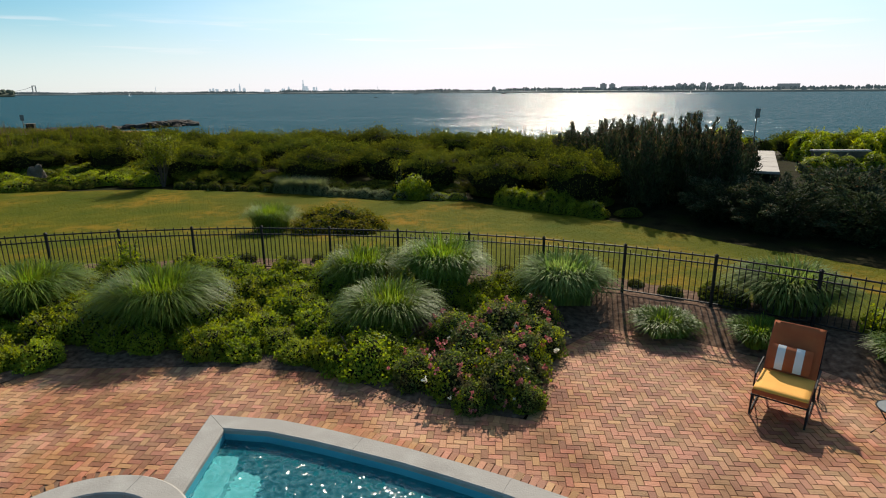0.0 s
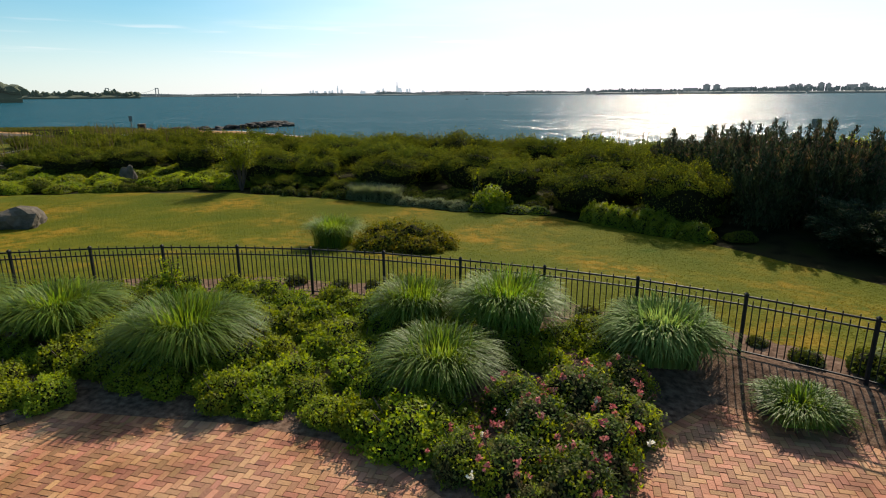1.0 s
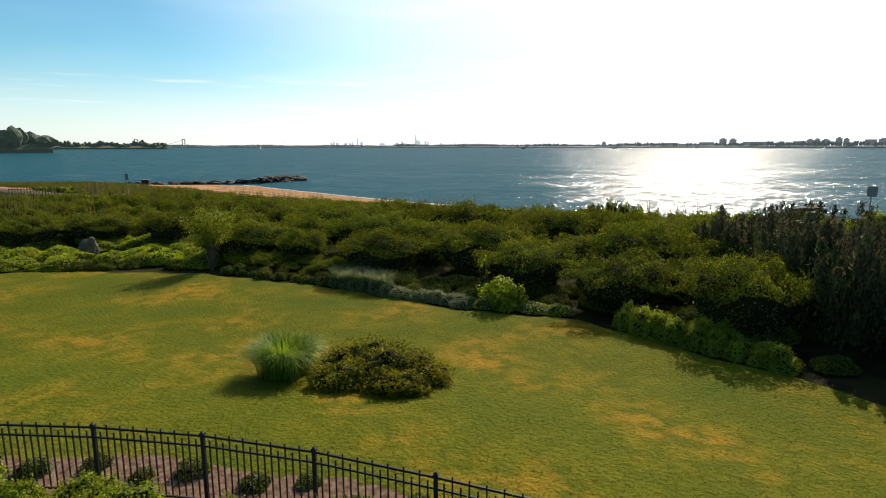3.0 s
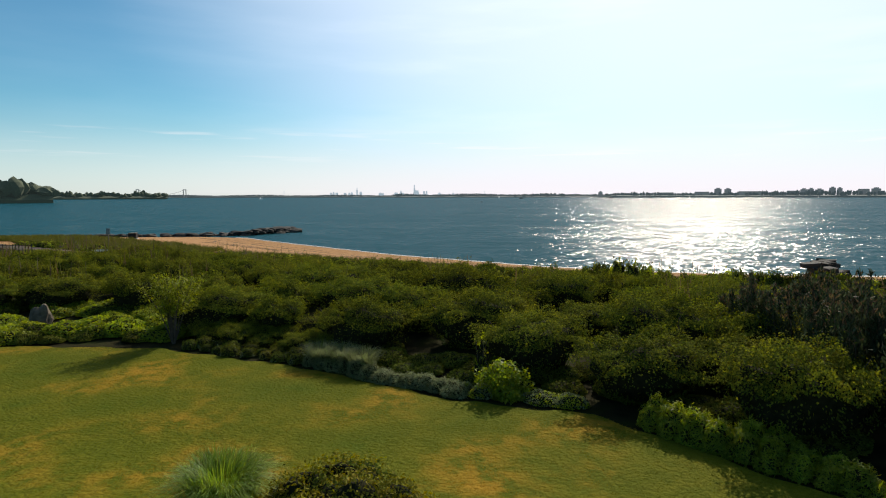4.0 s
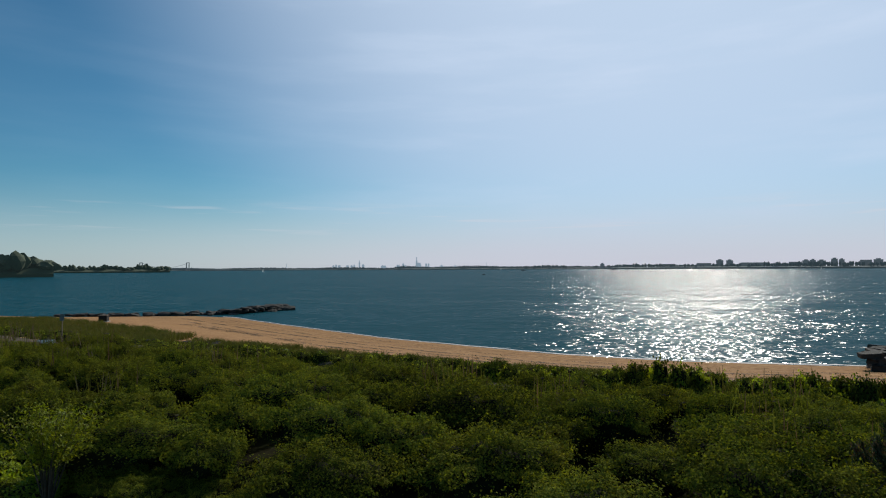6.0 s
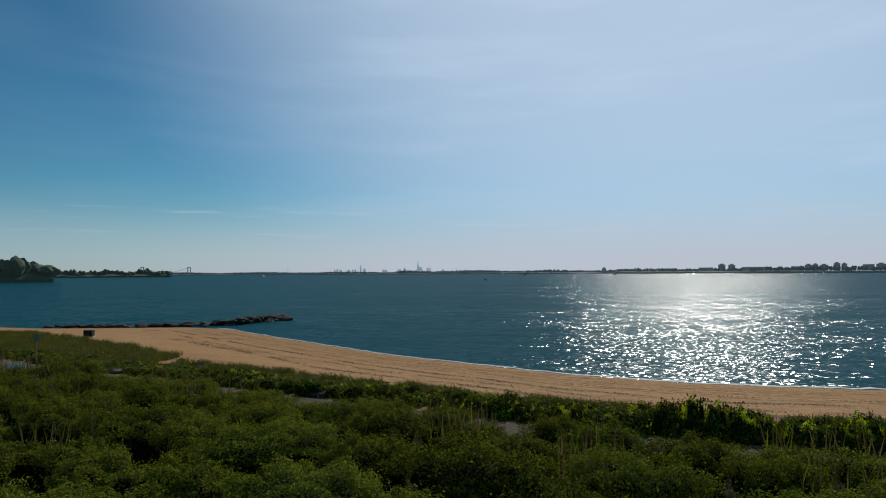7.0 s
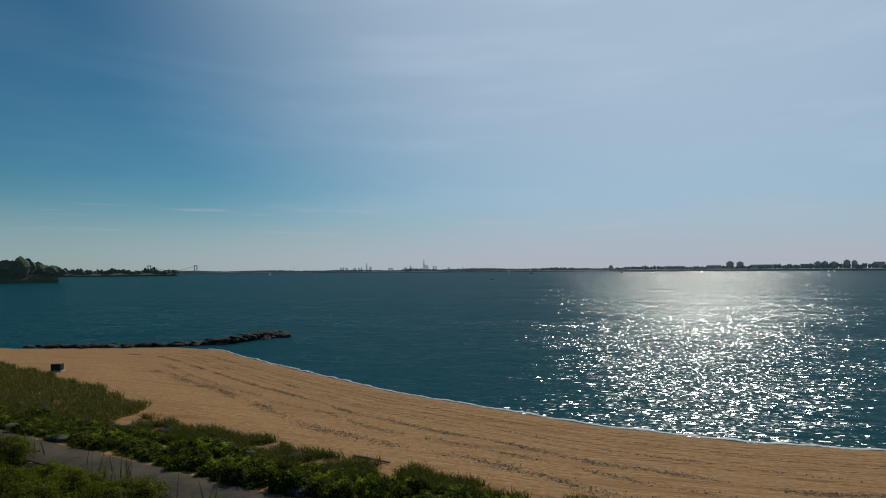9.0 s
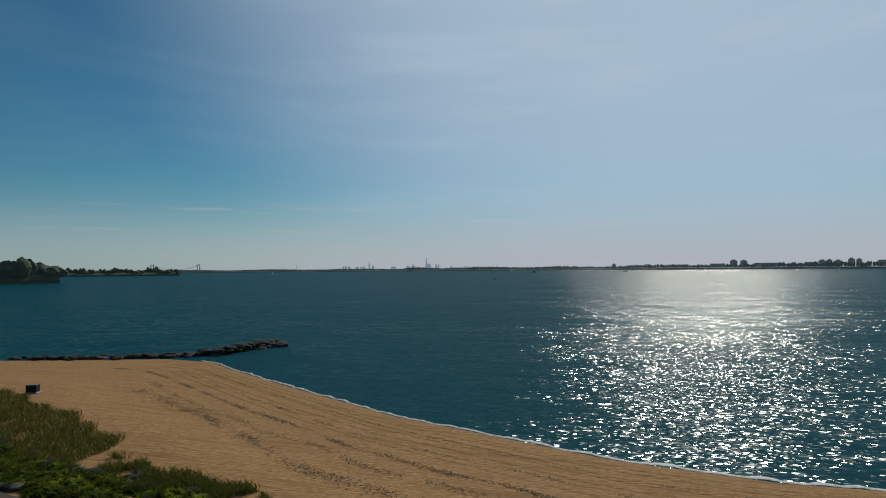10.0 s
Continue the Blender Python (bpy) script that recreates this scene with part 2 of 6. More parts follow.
# olive new growth, its lighter colour standing in for sunlit crests
M_LEAF_OLIVE_LIT = material("olive_lit_leaf", [(0.130, 0.155, 0.018), (0.195, 0.200, 0.025)], 1.0, rough=1.0, bump=0, vary=0.15, island=0.3, translucent=0.35, spec=0.02)
M_LEAF_YELLOW = material("yellow_leaf", [(0.15, 0.20, 0.014), (0.23, 0.25, 0.022)], 1.5, 0.55, 0, vary=0.1, island=0.3, translucent=0.45, spec=0.2)
M_LEAF_GREEN = material("green_leaf", [(0.175, 0.235, 0.022), (0.27, 0.315, 0.036)], 2, 0.65, 0, vary=0.2, island=0.3, translucent=0.55, spec=0.15)
M_LEAF_ROSE = material("rose_leaf", [(0.055, 0.095, 0.02), (0.10, 0.135, 0.03), (0.16, 0.115, 0.05)], 2.5, 0.7, 0, vary=0.1, island=0.35, translucent=0.4, spec=0.12)
M_LEAF_DARK = material("conifer_leaf", [(0.018, 0.032, 0.014), (0.034, 0.050, 0.022), (0.055, 0.060, 0.022)], 1.2, 0.85, 0, vary=0.2, island=0.4, translucent=0.2, spec=0.15)
M_LEAF_TIP = material("conifer_shoot", [(0.05, 0.068, 0.034), (0.085, 0.105, 0.055)], 2, 0.8, 0, vary=0.1, island=0.3, translucent=0.25, spec=0.15)
M_LEAF_BROWN = material("conifer_tip", [(0.09, 0.06, 0.03), (0.13, 0.09, 0.04)], 2, 0.7, 0, island=0.3, translucent=0.3)
M_JUNIPER = material("juniper_leaf", [(0.125, 0.135, 0.012), (0.23, 0.19, 0.018)], 2, 0.8, 0, vary=0.1, island=0.4, translucent=0.35, spec=0.1)
M_LAVENDER = material("grey_leaf", [(0.13, 0.16, 0.065), (0.20, 0.225, 0.11)], 3, 0.8, 0, vary=0.12, island=0.3, translucent=0.4, spec=0.15)
M_GRASS = material("ornamental_grass", [(0.100, 0.175, 0.020), (0.180, 0.250, 0.036)], 1.5, rough=0.5, bump=0, vary=0.15, island=0.45, translucent=0.45, spec=0.2)
M_GRASS_PALE = material("variegated_grass", [(0.11, 0.19, 0.038), (0.21, 0.28, 0.085)], 1.5, 0.65, 0, vary=0.1, island=0.4, translucent=0.45, spec=0.1)
M_BEACHGRASS = material("beach_grass", [(0.062, 0.078, 0.012), (0.110, 0.105, 0.022)], 0.4, 0.8, 0, island=0.4, translucent=0.4, spec=0.1)
M_PINK = material("rose_petal", [(0.40, 0.10, 0.11), (0.50, 0.22, 0.17)], 4, 0.7, 0, island=0.35, translucent=0.3, spec=0.1)
M_WHITE_PETAL = material("pale_petal", [(0.70, 0.68, 0.55), (0.80, 0.76, 0.62)], 4, 0.6, 0, island=0.2, translucent=0.3)
M_ORANGE = material("rust_cushion", [(0.36, 0.075, 0.018), (0.42, 0.10, 0.025)], 5, 0.85, 0.2, 200)
M_YELLOW = material("yellow_cushion", [(0.80, 0.35, 0.05), (0.86, 0.41, 0.065)], 4, 0.85, 0.2, 200)
M_CREAM = material("cream_stripe", [(0.72, 0.70, 0.64), (0.80, 0.78, 0.72)], 5, 0.85, 0.2, 200)
M_FOAM = material("foam", [(0.40, 0.37, 0.32), (0.72, 0.72, 0.70)], 2, 0.7, 0.4, 8)
M_WHITE = material("white_paint", [(0.72, 0.72, 0.70), (0.80, 0.80, 0.78)], 3, 0.5, 0.1, 20)
M_SIGN = material("sign_back", [(0.10, 0.12, 0.12), (0.15, 0.17, 0.17)], 3, 0.5, 0.1, 20)
M_WOOD = material("weathered_wood", [(0.16, 0.12, 0.085), (0.24, 0.19, 0.14)], 4, 0.9, 0.4, 25, stretch=(1, 1, 6))
M_SEA = water_material("sea_water", (0.0080, 0.060, 0.076), [(5.2, (0.6, 1.1, 1), (0.42, 0.27)), (1.9, (0.5, 1.2, 1), (0.30, 0.16))], [(0.16, (0.35, 1.3, 1), (0.32, 0.24)), (0.7, (0.45, 1.3, 1), (0.44, 0.32))], 0.14, 0.30)


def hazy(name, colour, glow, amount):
    """Distance: emission put into the material stands in for kilometres of lit air."""
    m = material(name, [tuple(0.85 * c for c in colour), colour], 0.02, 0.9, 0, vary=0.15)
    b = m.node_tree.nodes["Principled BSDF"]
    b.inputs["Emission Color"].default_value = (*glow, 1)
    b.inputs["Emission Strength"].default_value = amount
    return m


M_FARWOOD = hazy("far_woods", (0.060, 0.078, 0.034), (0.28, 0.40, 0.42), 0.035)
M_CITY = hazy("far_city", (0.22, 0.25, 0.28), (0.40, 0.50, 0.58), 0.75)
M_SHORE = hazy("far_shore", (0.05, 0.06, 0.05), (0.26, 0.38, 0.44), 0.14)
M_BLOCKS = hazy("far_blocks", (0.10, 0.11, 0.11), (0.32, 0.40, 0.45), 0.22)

# pool water: clear, with the light let through
M_POOL = bpy.data.materials.new("pool_water")
M_POOL.use_nodes = True
_n, _l = M_POOL.node_tree.nodes, M_POOL.node_tree.links
_b = _n["Principled BSDF"]
_b.inputs["Base Color"].default_value = (0.02, 0.33, 0.40, 1)
_b.inputs["Roughness"].default_value = 0.11
_b.inputs["IOR"].default_value = 1.33
_b.inputs["Transmission Weight"].default_value = 0.72
_g = _n.new("ShaderNodeNewGeometry")
_t = _n.new("ShaderNodeTexNoise")
_t.inputs["Scale"].default_value = 12.0
_t.inputs["Detail"].default_value = 3.0
_l.new(_g.outputs["Position"], _t.inputs["Vector"])
_s1 = _n.new("ShaderNodeVectorMath")
_s1.operation = "SUBTRACT"
_s1.inputs[1].default_value = (0.5, 0.5, 0.5)
_s2 = _n.new("ShaderNodeVectorMath")
_s2.operation = "MULTIPLY_ADD"
_s2.inputs[1].default_value = (1.9, 1.9, 0)
_s2.inputs[2].default_value = (0, 0, 1)
_s3 = _n.new("ShaderNodeVectorMath")
_s3.operation = "NORMALIZE"
_l.new(_t.outputs["Color"], _s1.inputs[0])
_l.new(_s1.outputs[0], _s2.inputs[0])
_l.new(_s2.outputs[0], _s3.inputs[0])
_l.new(_s3.outputs[0], _b.inputs["Normal"])


# ---- mesh helpers ----
def mesh_of(name, verts, faces, mats, face_mat=None, smooth=False):
    me = bpy.data.meshes.new(name)
    me.from_pydata([tuple(v) for v in verts], [], [tuple(f) for f in faces])
    for m in mats if isinstance(mats, (list, tuple)) else [mats]:
        me.materials.append(m)
    if face_mat is not None:
        me.polygons.foreach_set("material_index", np.asarray(face_mat, dtype=np.int32))
    if smooth:
        me.polygons.foreach_set("use_smooth", np.ones(len(me.polygons), dtype=bool))
    me.update()
    return me


def quads_mesh(name, V, mats, face_mat=None, smooth=False):
    """V: n x 4 x 3 corner array; every quad stands alone."""
    n = len(V)
    me = bpy.data.meshes.new(name)
    me.vertices.add(n * 4)
    me.vertices.foreach_set("co", np.ascontiguousarray(V, dtype=np.float32).ravel())
    me.loops.add(n * 4)
    me.loops.foreach_set("vertex_index", np.arange(n * 4, dtype=np.int32))
    me.polygons.add(n)
    me.polygons.foreach_set("loop_start", np.arange(0, n * 4, 4, dtype=np.int32))
    for m in mats if isinstance(mats, (list, tuple)) else [mats]:
        me.materials.append(m)
    if face_mat is not None:
        me.polygons.foreach_set("material_index", np.asarray(face_mat, dtype=np.int32))
    me.update(calc_edges=True)
    me.validate()
    return me


def grid_mesh(name, X, Y, Z, mats, face_mat=None, smooth=True):
    r, c = X.shape
    idx = np.arange(r * c).reshape(r, c)
    F = np.stack([idx[:-1, :-1], idx[:-1, 1:], idx[1:, 1:], idx[1:, :-1]], -1).reshape(-1, 4)
    me = bpy.data.meshes.new(name)
    me.vertices.add(r * c)
    me.vertices.foreach_set("co", np.stack([X, Y, Z], -1).astype(np.float32).ravel())
    me.loops.add(len(F) * 4)
    me.loops.foreach_set("vertex_index", F.astype(np.int32).ravel())
    me.polygons.add(len(F))
    me.polygons.foreach_set("loop_start", np.arange(0, len(F) * 4, 4, dtype=np.int32))
    for m in mats if isinstance(mats, (list, tuple)) else [mats]:
        me.materials.append(m)
    if face_mat is not None:
        me.polygons.foreach_set("material_index", np.asarray(face_mat, dtype=np.int32).ravel())
    if smooth:
        me.polygons.foreach_set("use_smooth", np.ones(len(F), dtype=bool))
    me.update(calc_edges=True)
    return me


def part(name, data, mat, parent, label=""):
    """One mesh object from a bmesh or a mesh, under a thing or a part."""
    if isinstance(data, bmesh.types.BMesh):
        me = bpy.data.meshes.new(name)
        data.to_mesh(me)
        data.free()
    else:
        me = data
    if mat is not None and not me.materials:
        me.materials.append(mat)
    ob = new(name, me)
    if parent is not None:
        ob.parent = parent
    if label:
        ob["label"] = label
    return ob


def box_bm(sx, sy, sz, m=None, bevel=0.0, bm=None):
    own = bmesh.new() if bm is None else bm
    made = bmesh.ops.create_cube(own, size=1.0, matrix=(m or Matrix()) @ Matrix.Diagonal((sx, sy, sz, 1)))
    if bevel:
        es = list({e for v in made["verts"] for e in v.link_edges})
        bmesh.ops.bevel(own, geom=es, offset=bevel, segments=2, affect="EDGES")
    return own


def tube_bm(points, radius, sides=6, bm=None, taper=1.0):
    own = bmesh.new() if bm is None else bm
    rings = []
    n = len(points)
    for i, p in enumerate(points):
        p = Vector(p)
        d = (Vector(points[min(i + 1, n - 1)]) - Vector(points[max(i - 1, 0)])).normalized()
        u = d.cross(Vector((0, 0, 1)) if abs(d.z) < 0.9 else Vector((1, 0, 0))).normalized()
        v = d.cross(u)
        r = radius * (1 + (taper - 1) * i / max(1, n - 1))
        rings.append([own.verts.new(p + r * (math.cos(a) * u + math.sin(a) * v)) for a in [2 * math.pi * k / sides for k in range(sides)]])
    for a, b in zip(rings, rings[1:]):
        for k in range(sides):
            own.faces.new((a[k], a[(k + 1) % sides], b[(k + 1) % sides], b[k]))
    own.faces.new(rings[0][::-1])
    own.faces.new(rings[-1])
    return own


def rock_mesh(name, rng, mat, squash=0.7, seg=2):
    bm = bmesh.new()
    bmesh.ops.create_icosphere(bm, subdivisions=seg, radius=1.0)
    off = Vector(rng.uniform(0, 50, 3))
    for v in bm.verts:
        k = 1 + 0.45 * noise.noise(v.co * 1.1 + off) + 0.15 * noise.noise(v.co * 3 + off)
        v.co = Vector((v.co.x * k, v.co.y * k, max(-0.45, v.co.z * k) * squash))
    me = bpy.data.meshes.new(name)
    bm.to_mesh(me)
    bm.free()
    me.materials.append(mat)
    return me


def leaf_quads(P, N, length, width, rng, spread=0.7):
    """Diamond-shaped leaves at P, facing about N."""
    n = len(P)
    N = N + spread * rng.normal(size=(n, 3))
    N /= np.linalg.norm(N, axis=1)[:, None] + 1e-9
    T = np.cross(N, rng.normal(size=(n, 3)))
    T /= np.linalg.norm(T, axis=1)[:, None] + 1e-9
    B = np.cross(N, T)
    L = length * rng.uniform(0.6, 1.3, (n, 1))
    W = width * rng.uniform(0.6, 1.3, (n, 1))
    return np.stack([P - T * L / 2, P + B * W / 2 - T * L * 0.05, P + T * L / 2, P - B * W / 2 - T * L * 0.05], 1)


def dome_shape(rng, lumps=16, depth=0.28, sharp=0.42):
    C = rng.normal(size=(lumps, 3))
    C[:, 2] = np.abs(C[:, 2])
    C /= np.linalg.norm(C, axis=1)[:, None]
    A = rng.uniform(0.5, 1.0, lumps)

    def radius(D):
        ang = np.arccos(np.clip(D @ C.T, -1, 1))
        return 1 - depth + depth * np.max(A * np.exp(-(ang / sharp) ** 2), axis=1)
    return radius


def square_up(D, n):
    """How far a flat-topped, steep-sided form reaches in each direction; n = 2 is a dome."""
    return 1 / (np.hypot(D[:, 0], D[:, 1]) ** n + np.abs(D[:, 2]) ** n) ** (1 / n)


def undercut(u, amount):
    """How much the lower part of a crown draws in towards its stems."""
    return 1 - amount * (1 - np.clip(u / 0.62, 0, 1)) ** 1.3


def foliage(name, rng, size, leaves, leaf_len, leaf_wid, mats, share=None, lumps=16, depth=0.28, sharp=0.42, shell=0.16, sprigs=0.0, spread=0.7, tops=0.0, boxy=2.0, under=0.0, bare=0.0):
    """Leaves over a lumpy dome of half-widths and height size, with their own gaps; share: what part of the leaves takes each material."""
    rad = dome_shape(rng, lumps, depth, sharp)
    D = rng.normal(size=(leaves, 3))
    D[:, 2] = np.abs(D[:, 2]) - 0.12
    D /= np.linalg.norm(D, axis=1)[:, None]
    r = rad(D) * (1 - shell * rng.random(leaves) ** 1.5)
    if sprigs:
        pick = rng.random(leaves) < sprigs
        r[pick] *= 1 + 0.16 * rng.random(pick.sum())
    # low leaves left out so the near-black core shows as a shaded hollow
    if bare:
        u = D[:, 2] * r * square_up(D, boxy) + 0.07 * np.sin(5 * np.arctan2(D[:, 1], D[:, 0]) + 3 * lumps)
        full = (u > bare) | (rng.random(leaves) < 0.06)
        D, r, leaves = D[full], r[full], int(full.sum())
    P = D * (r * square_up(D, boxy))[:, None] * np.array(size)
    P[:, 2] = np.maximum(P[:, 2], 0.03)
    P[:, :2] *= undercut(P[:, 2] / size[2], under)[:, None]
    N = np.sign(D) * np.abs(D) ** (boxy - 1) / np.array(size)
    N /= np.linalg.norm(N, axis=1)[:, None]
    N = 0.75 * N + np.array([0, 0, 0.4])
    fm = None
    if share:
        per_lump = rng.choice(len(share), size=60, p=np.array(share) / sum(share))
        cell = np.argmax(D @ (lambda c: c / np.linalg.norm(c, axis=1)[:, None])(rng.normal(size=(60, 3))).T, axis=1)
        fm = np.where(rng.random(leaves) < 0.93, per_lump[cell], rng.choice(len(share), size=leaves, p=np.array(share) / sum(share)))
    # crest light put into colour: upward outer leaves take the second, lighter material
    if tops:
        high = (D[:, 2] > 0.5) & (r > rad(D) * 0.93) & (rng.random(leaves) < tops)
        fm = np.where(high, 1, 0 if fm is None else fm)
    return quads_mesh(name, leaf_quads(P, N, leaf_len, leaf_wid, rng, spread), mats, fm), rad


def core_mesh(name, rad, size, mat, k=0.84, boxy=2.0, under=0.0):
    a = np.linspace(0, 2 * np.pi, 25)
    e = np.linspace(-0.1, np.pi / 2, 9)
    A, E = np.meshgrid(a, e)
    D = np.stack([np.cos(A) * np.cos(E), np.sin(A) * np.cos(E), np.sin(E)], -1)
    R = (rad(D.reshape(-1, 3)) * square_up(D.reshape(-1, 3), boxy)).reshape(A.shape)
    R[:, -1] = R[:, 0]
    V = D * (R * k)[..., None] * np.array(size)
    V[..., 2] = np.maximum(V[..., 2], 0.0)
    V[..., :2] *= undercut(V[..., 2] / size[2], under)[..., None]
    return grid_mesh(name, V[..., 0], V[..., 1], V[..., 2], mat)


def blades(rng, n, spread, height, reach, width, seg=4, droop=0.55, lean=0.25):
    """Arching grass blades: n x seg quads."""
    az = rng.uniform(0, 2 * np.pi, n)
    rt = spread * np.sqrt(rng.random(n))
    root = np.stack([rt * np.cos(az + rng.normal(0, 0.5, n)), rt * np.sin(az + rng.normal(0, 0.5, n)), np.zeros(n)], -1)
    out = np.stack([np.cos(az), np.sin(az), np.zeros(n)], -1)
    side = np.stack([-np.sin(az), np.cos(az), np.zeros(n)], -1)
    R = reach * (0.08 + 1.0 * np.sqrt(rng.random(n)))
    H = height * rng.uniform(0.7, 1.1, n) * (0.82 + 0.26 * np.minimum(R / (reach + 1e-6), 1))
    S = np.linspace(0, 1, seg + 1)
    rows = []
    for s in S:
        p = root + out * (R * (lean * s + (1 - lean) * s ** 2.2))[:, None]
        p[:, 2] += H * (1.25 * s - droop * (R / (reach + 1e-6)) * s ** 3)
        rows.append((p, width * (1 - s) ** 0.6 + 0.001))
    Q = []
    for (p, w), (q, v) in zip(rows, rows[1:]):
        Q.append(np.stack([p - side * w / 2, p + side * w / 2, q + side * v / 2, q - side * v / 2], 1))
    return np.concatenate(Q)


def ribbon_mesh(name, rng, n, spread, height, reach, width, mats, seg=4, droop=0.55, share=None, lean=0.25):
    Q = blades(rng, n, spread, height, reach, width, seg, droop, lean)
    fm = None
    if share:
        fm = np.tile(rng.choice(len(share), size=n, p=share), seg)
    return quads_mesh(name, Q, mats, fm)


# ---- the lie of the land ----
WATER_Z = -2.4
EDGE_X = np.array([-30, -14, -7.7, -7.25, -4, -1.9, -0.45, 1.25, 2.25, 3.3, 4.77, 5.74, 6.74, 7.3, 9.0, 12, 30])
EDGE_Y = np.array([8.0, 8.3, 8.95, 9.5, 9.55, 9.25, 8.2, 7.75, 10.2, 11.25, 10.74, 9.93, 9.3, 8.46, 6.6, 4.0, 2])
POSTS = [(-16.3, 11.2), (-14.75, 12.05), (-13.2, 12.7), (-11.6, 13.3), (-9.97, 13.85), (-8.35, 14.22), (-6.56, 14.45), (-4.77, 14.52), (-2.97, 14.4), (-1.17, 14.1), (0.63, 13.74), (2.4, 13.22), (4.13, 12.5), (5.78, 11.6), (7.3, 10.5), (8.7, 9.25), (10.0, 7.9), (11.2, 6.4)]
PX = np.array([p[0] for p in POSTS])
PY = np.array([p[1] for p in POSTS])
LAWN_X = np.array([-60, -40, -26, -22.8, -16, -9, -2.8, 1.3, 5.0, 7.2, 8.5, 10.2, 12.9, 16, 24])
LAWN_Y = np.array([20, 26, 29.1, 30.2, 31.1, 29.7, 27.3, 26.9, 23.8, 22.3, 20.5, 18.6, 15.9, 13.5, 9])
PATH_X = np.array([-140, -90, -47, -38, -31, -20, -10.6, -2.0, 4.4, 9, 20, 40, 90])
PATH_Y = np.array([90, 78, 62.2, 59.2, 57.3, 54.0, 51.5, 49.1, 47.6, 46.8, 46.0, 45, 44])
SHORE_X = np.array([-4500, -300, -140, -97, -70, -60, -54, -40, -21.5, -9.5, -0.8, 10, 24, 60, 160, 4500])
SHORE_Y = np.array([400, 150, 118, 113, 119, 117, 112, 102, 89.5, 83.8, 79.6, 76.8, 76.2, 79, 86, 300])


def smooth01(t):
    t = np.clip(t, 0, 1)
    return t * t * (3 - 2 * t)


def height(x, y):
    """Ground height in metres: terrace, planted bank, lawn, dune, beach and sea bed."""
    x, y = np.asarray(x, float), np.asarray(y, float)
    ye, yf = np.interp(x, EDGE_X, EDGE_Y), np.interp(x, PX, PY)
    z = 0.30 * smooth01((y - ye) / np.maximum(yf - ye, 0.5))
    z = z - 0.55 * smooth01((y - yf - 0.8) / 9.0)
    yl = np.interp(x, LAWN_X, LAWN_Y)
    z = z + 0.30 * smooth01((y - yl - 1) / 8.0)
    yp = np.interp(x, PATH_X, PATH_Y)
    z = z - 0.05 * smooth01((y - yp + 4) / 4.0)
    ys = np.interp(x, SHORE_X, SHORE_Y)
    slope = np.interp(x, [-120, -50, -20, 10], [0.55, 0.75, 0.9, 1.0])
    d = (ys - y) * slope
    beach = WATER_Z + np.clip(d, -200, 26) * np.where(d > 0, 0.092, 0.07)
    k = smooth01((d - 17) / 9.0)
    return np.maximum(beach * (1 - k) + z * k, -9.0)


def zat(x, y):
    return float(height(x, y))

# ---- ground ----
POOL = [(-3.28, 1.0), (-3.28, 7.45), (-2.6, 7.36), (-1.9, 7.13), (-1.3, 6.9), (-0.6, 6.62), (0.05, 6.32), (0.7, 6.0), (1.3, 5.66), (1.9, 5.2), (2.4, 4.5), (2.6, 3.6), (2.5, 1.0)]
SPA = (-4.15, 5.1, 0.92)
gx = np.concatenate([[-4600, -2500, -1200, -600, -300, -200], np.arange(-150, -70, 2.0), np.arange(-70, 50, 0.5), np.arange(50, 151, 3.0), [300, 700, 1500, 3000, 4600]])
gy = np.concatenate([[-4600, -2000, -800, -300, -120, -60, -30], np.arange(-15, 132, 0.5), np.arange(132, 200, 4.0), [230, 300, 500, 900, 1600, 2800, 4700]])
GX, GY = np.meshgrid(gx, gy)
GZ = height(GX, GY)
terrace = GY < np.interp(GX, EDGE_X, EDGE_Y) + 0.3
GZ = np.where(terrace & (np.abs(GX) < 14) & (GY > -6), GZ - 0.25, GZ - 0.04)
poolzone = (GX > -6) & (GX < 3.6) & (GY < 8.0) & (GY > -1)
GZ = np.where(poolzone & (GY < 8.0 - 0.25 * np.maximum(GX + 3, 0)), -2.6, GZ)
cx, cy = (GX[:-1, :-1] + GX[1:, 1:]) / 2, (GY[:-1, :-1] + GY[1:, 1:]) / 2
pathy = np.interp(cx, PATH_X, PATH_Y)
sandy = cy > pathy - 1.4
ground = tagged(new("ground", grid_mesh("ground", GX, GY, GZ, [M_SOIL, M_SAND], sandy.astype(int))), "sandy shore ground running from garden soil down to the bay", "ground", kind="structure")

sx = np.concatenate([[-4600, -1500, -500], np.arange(-200, 201, 25.0), [500, 1500, 4600]])
sy = np.concatenate([np.arange(60, 240, 20.0), [300, 500, 900, 1800, 3200, 4700]])
SX, SY = np.meshgrid(sx, sy)
tagged(new("water", grid_mesh("water", SX, SY, np.full(SX.shape, WATER_Z), M_SEA)), "rippled blue bay water glittering under the low sun", "water", kind="structure")

# lawn sheet with mown blades on it
lx = np.arange(-60, 22.01, 0.35)
t = np.linspace(0, 1, 46)
near = np.interp(lx, PX, PY) + 0.95 + 0.12 * np.sin(lx * 1.7)
far = np.interp(lx, LAWN_X, LAWN_Y) + 0.10 * np.sin(lx * 2.3) + 0.06 * np.sin(lx * 5.1)
near = np.minimum(near, far - 0.2)
LX = np.repeat(lx[None], len(t), 0)
LY = near[None] + t[:, None] * (far - near)[None]
LZ = height(LX, LY) + 0.03
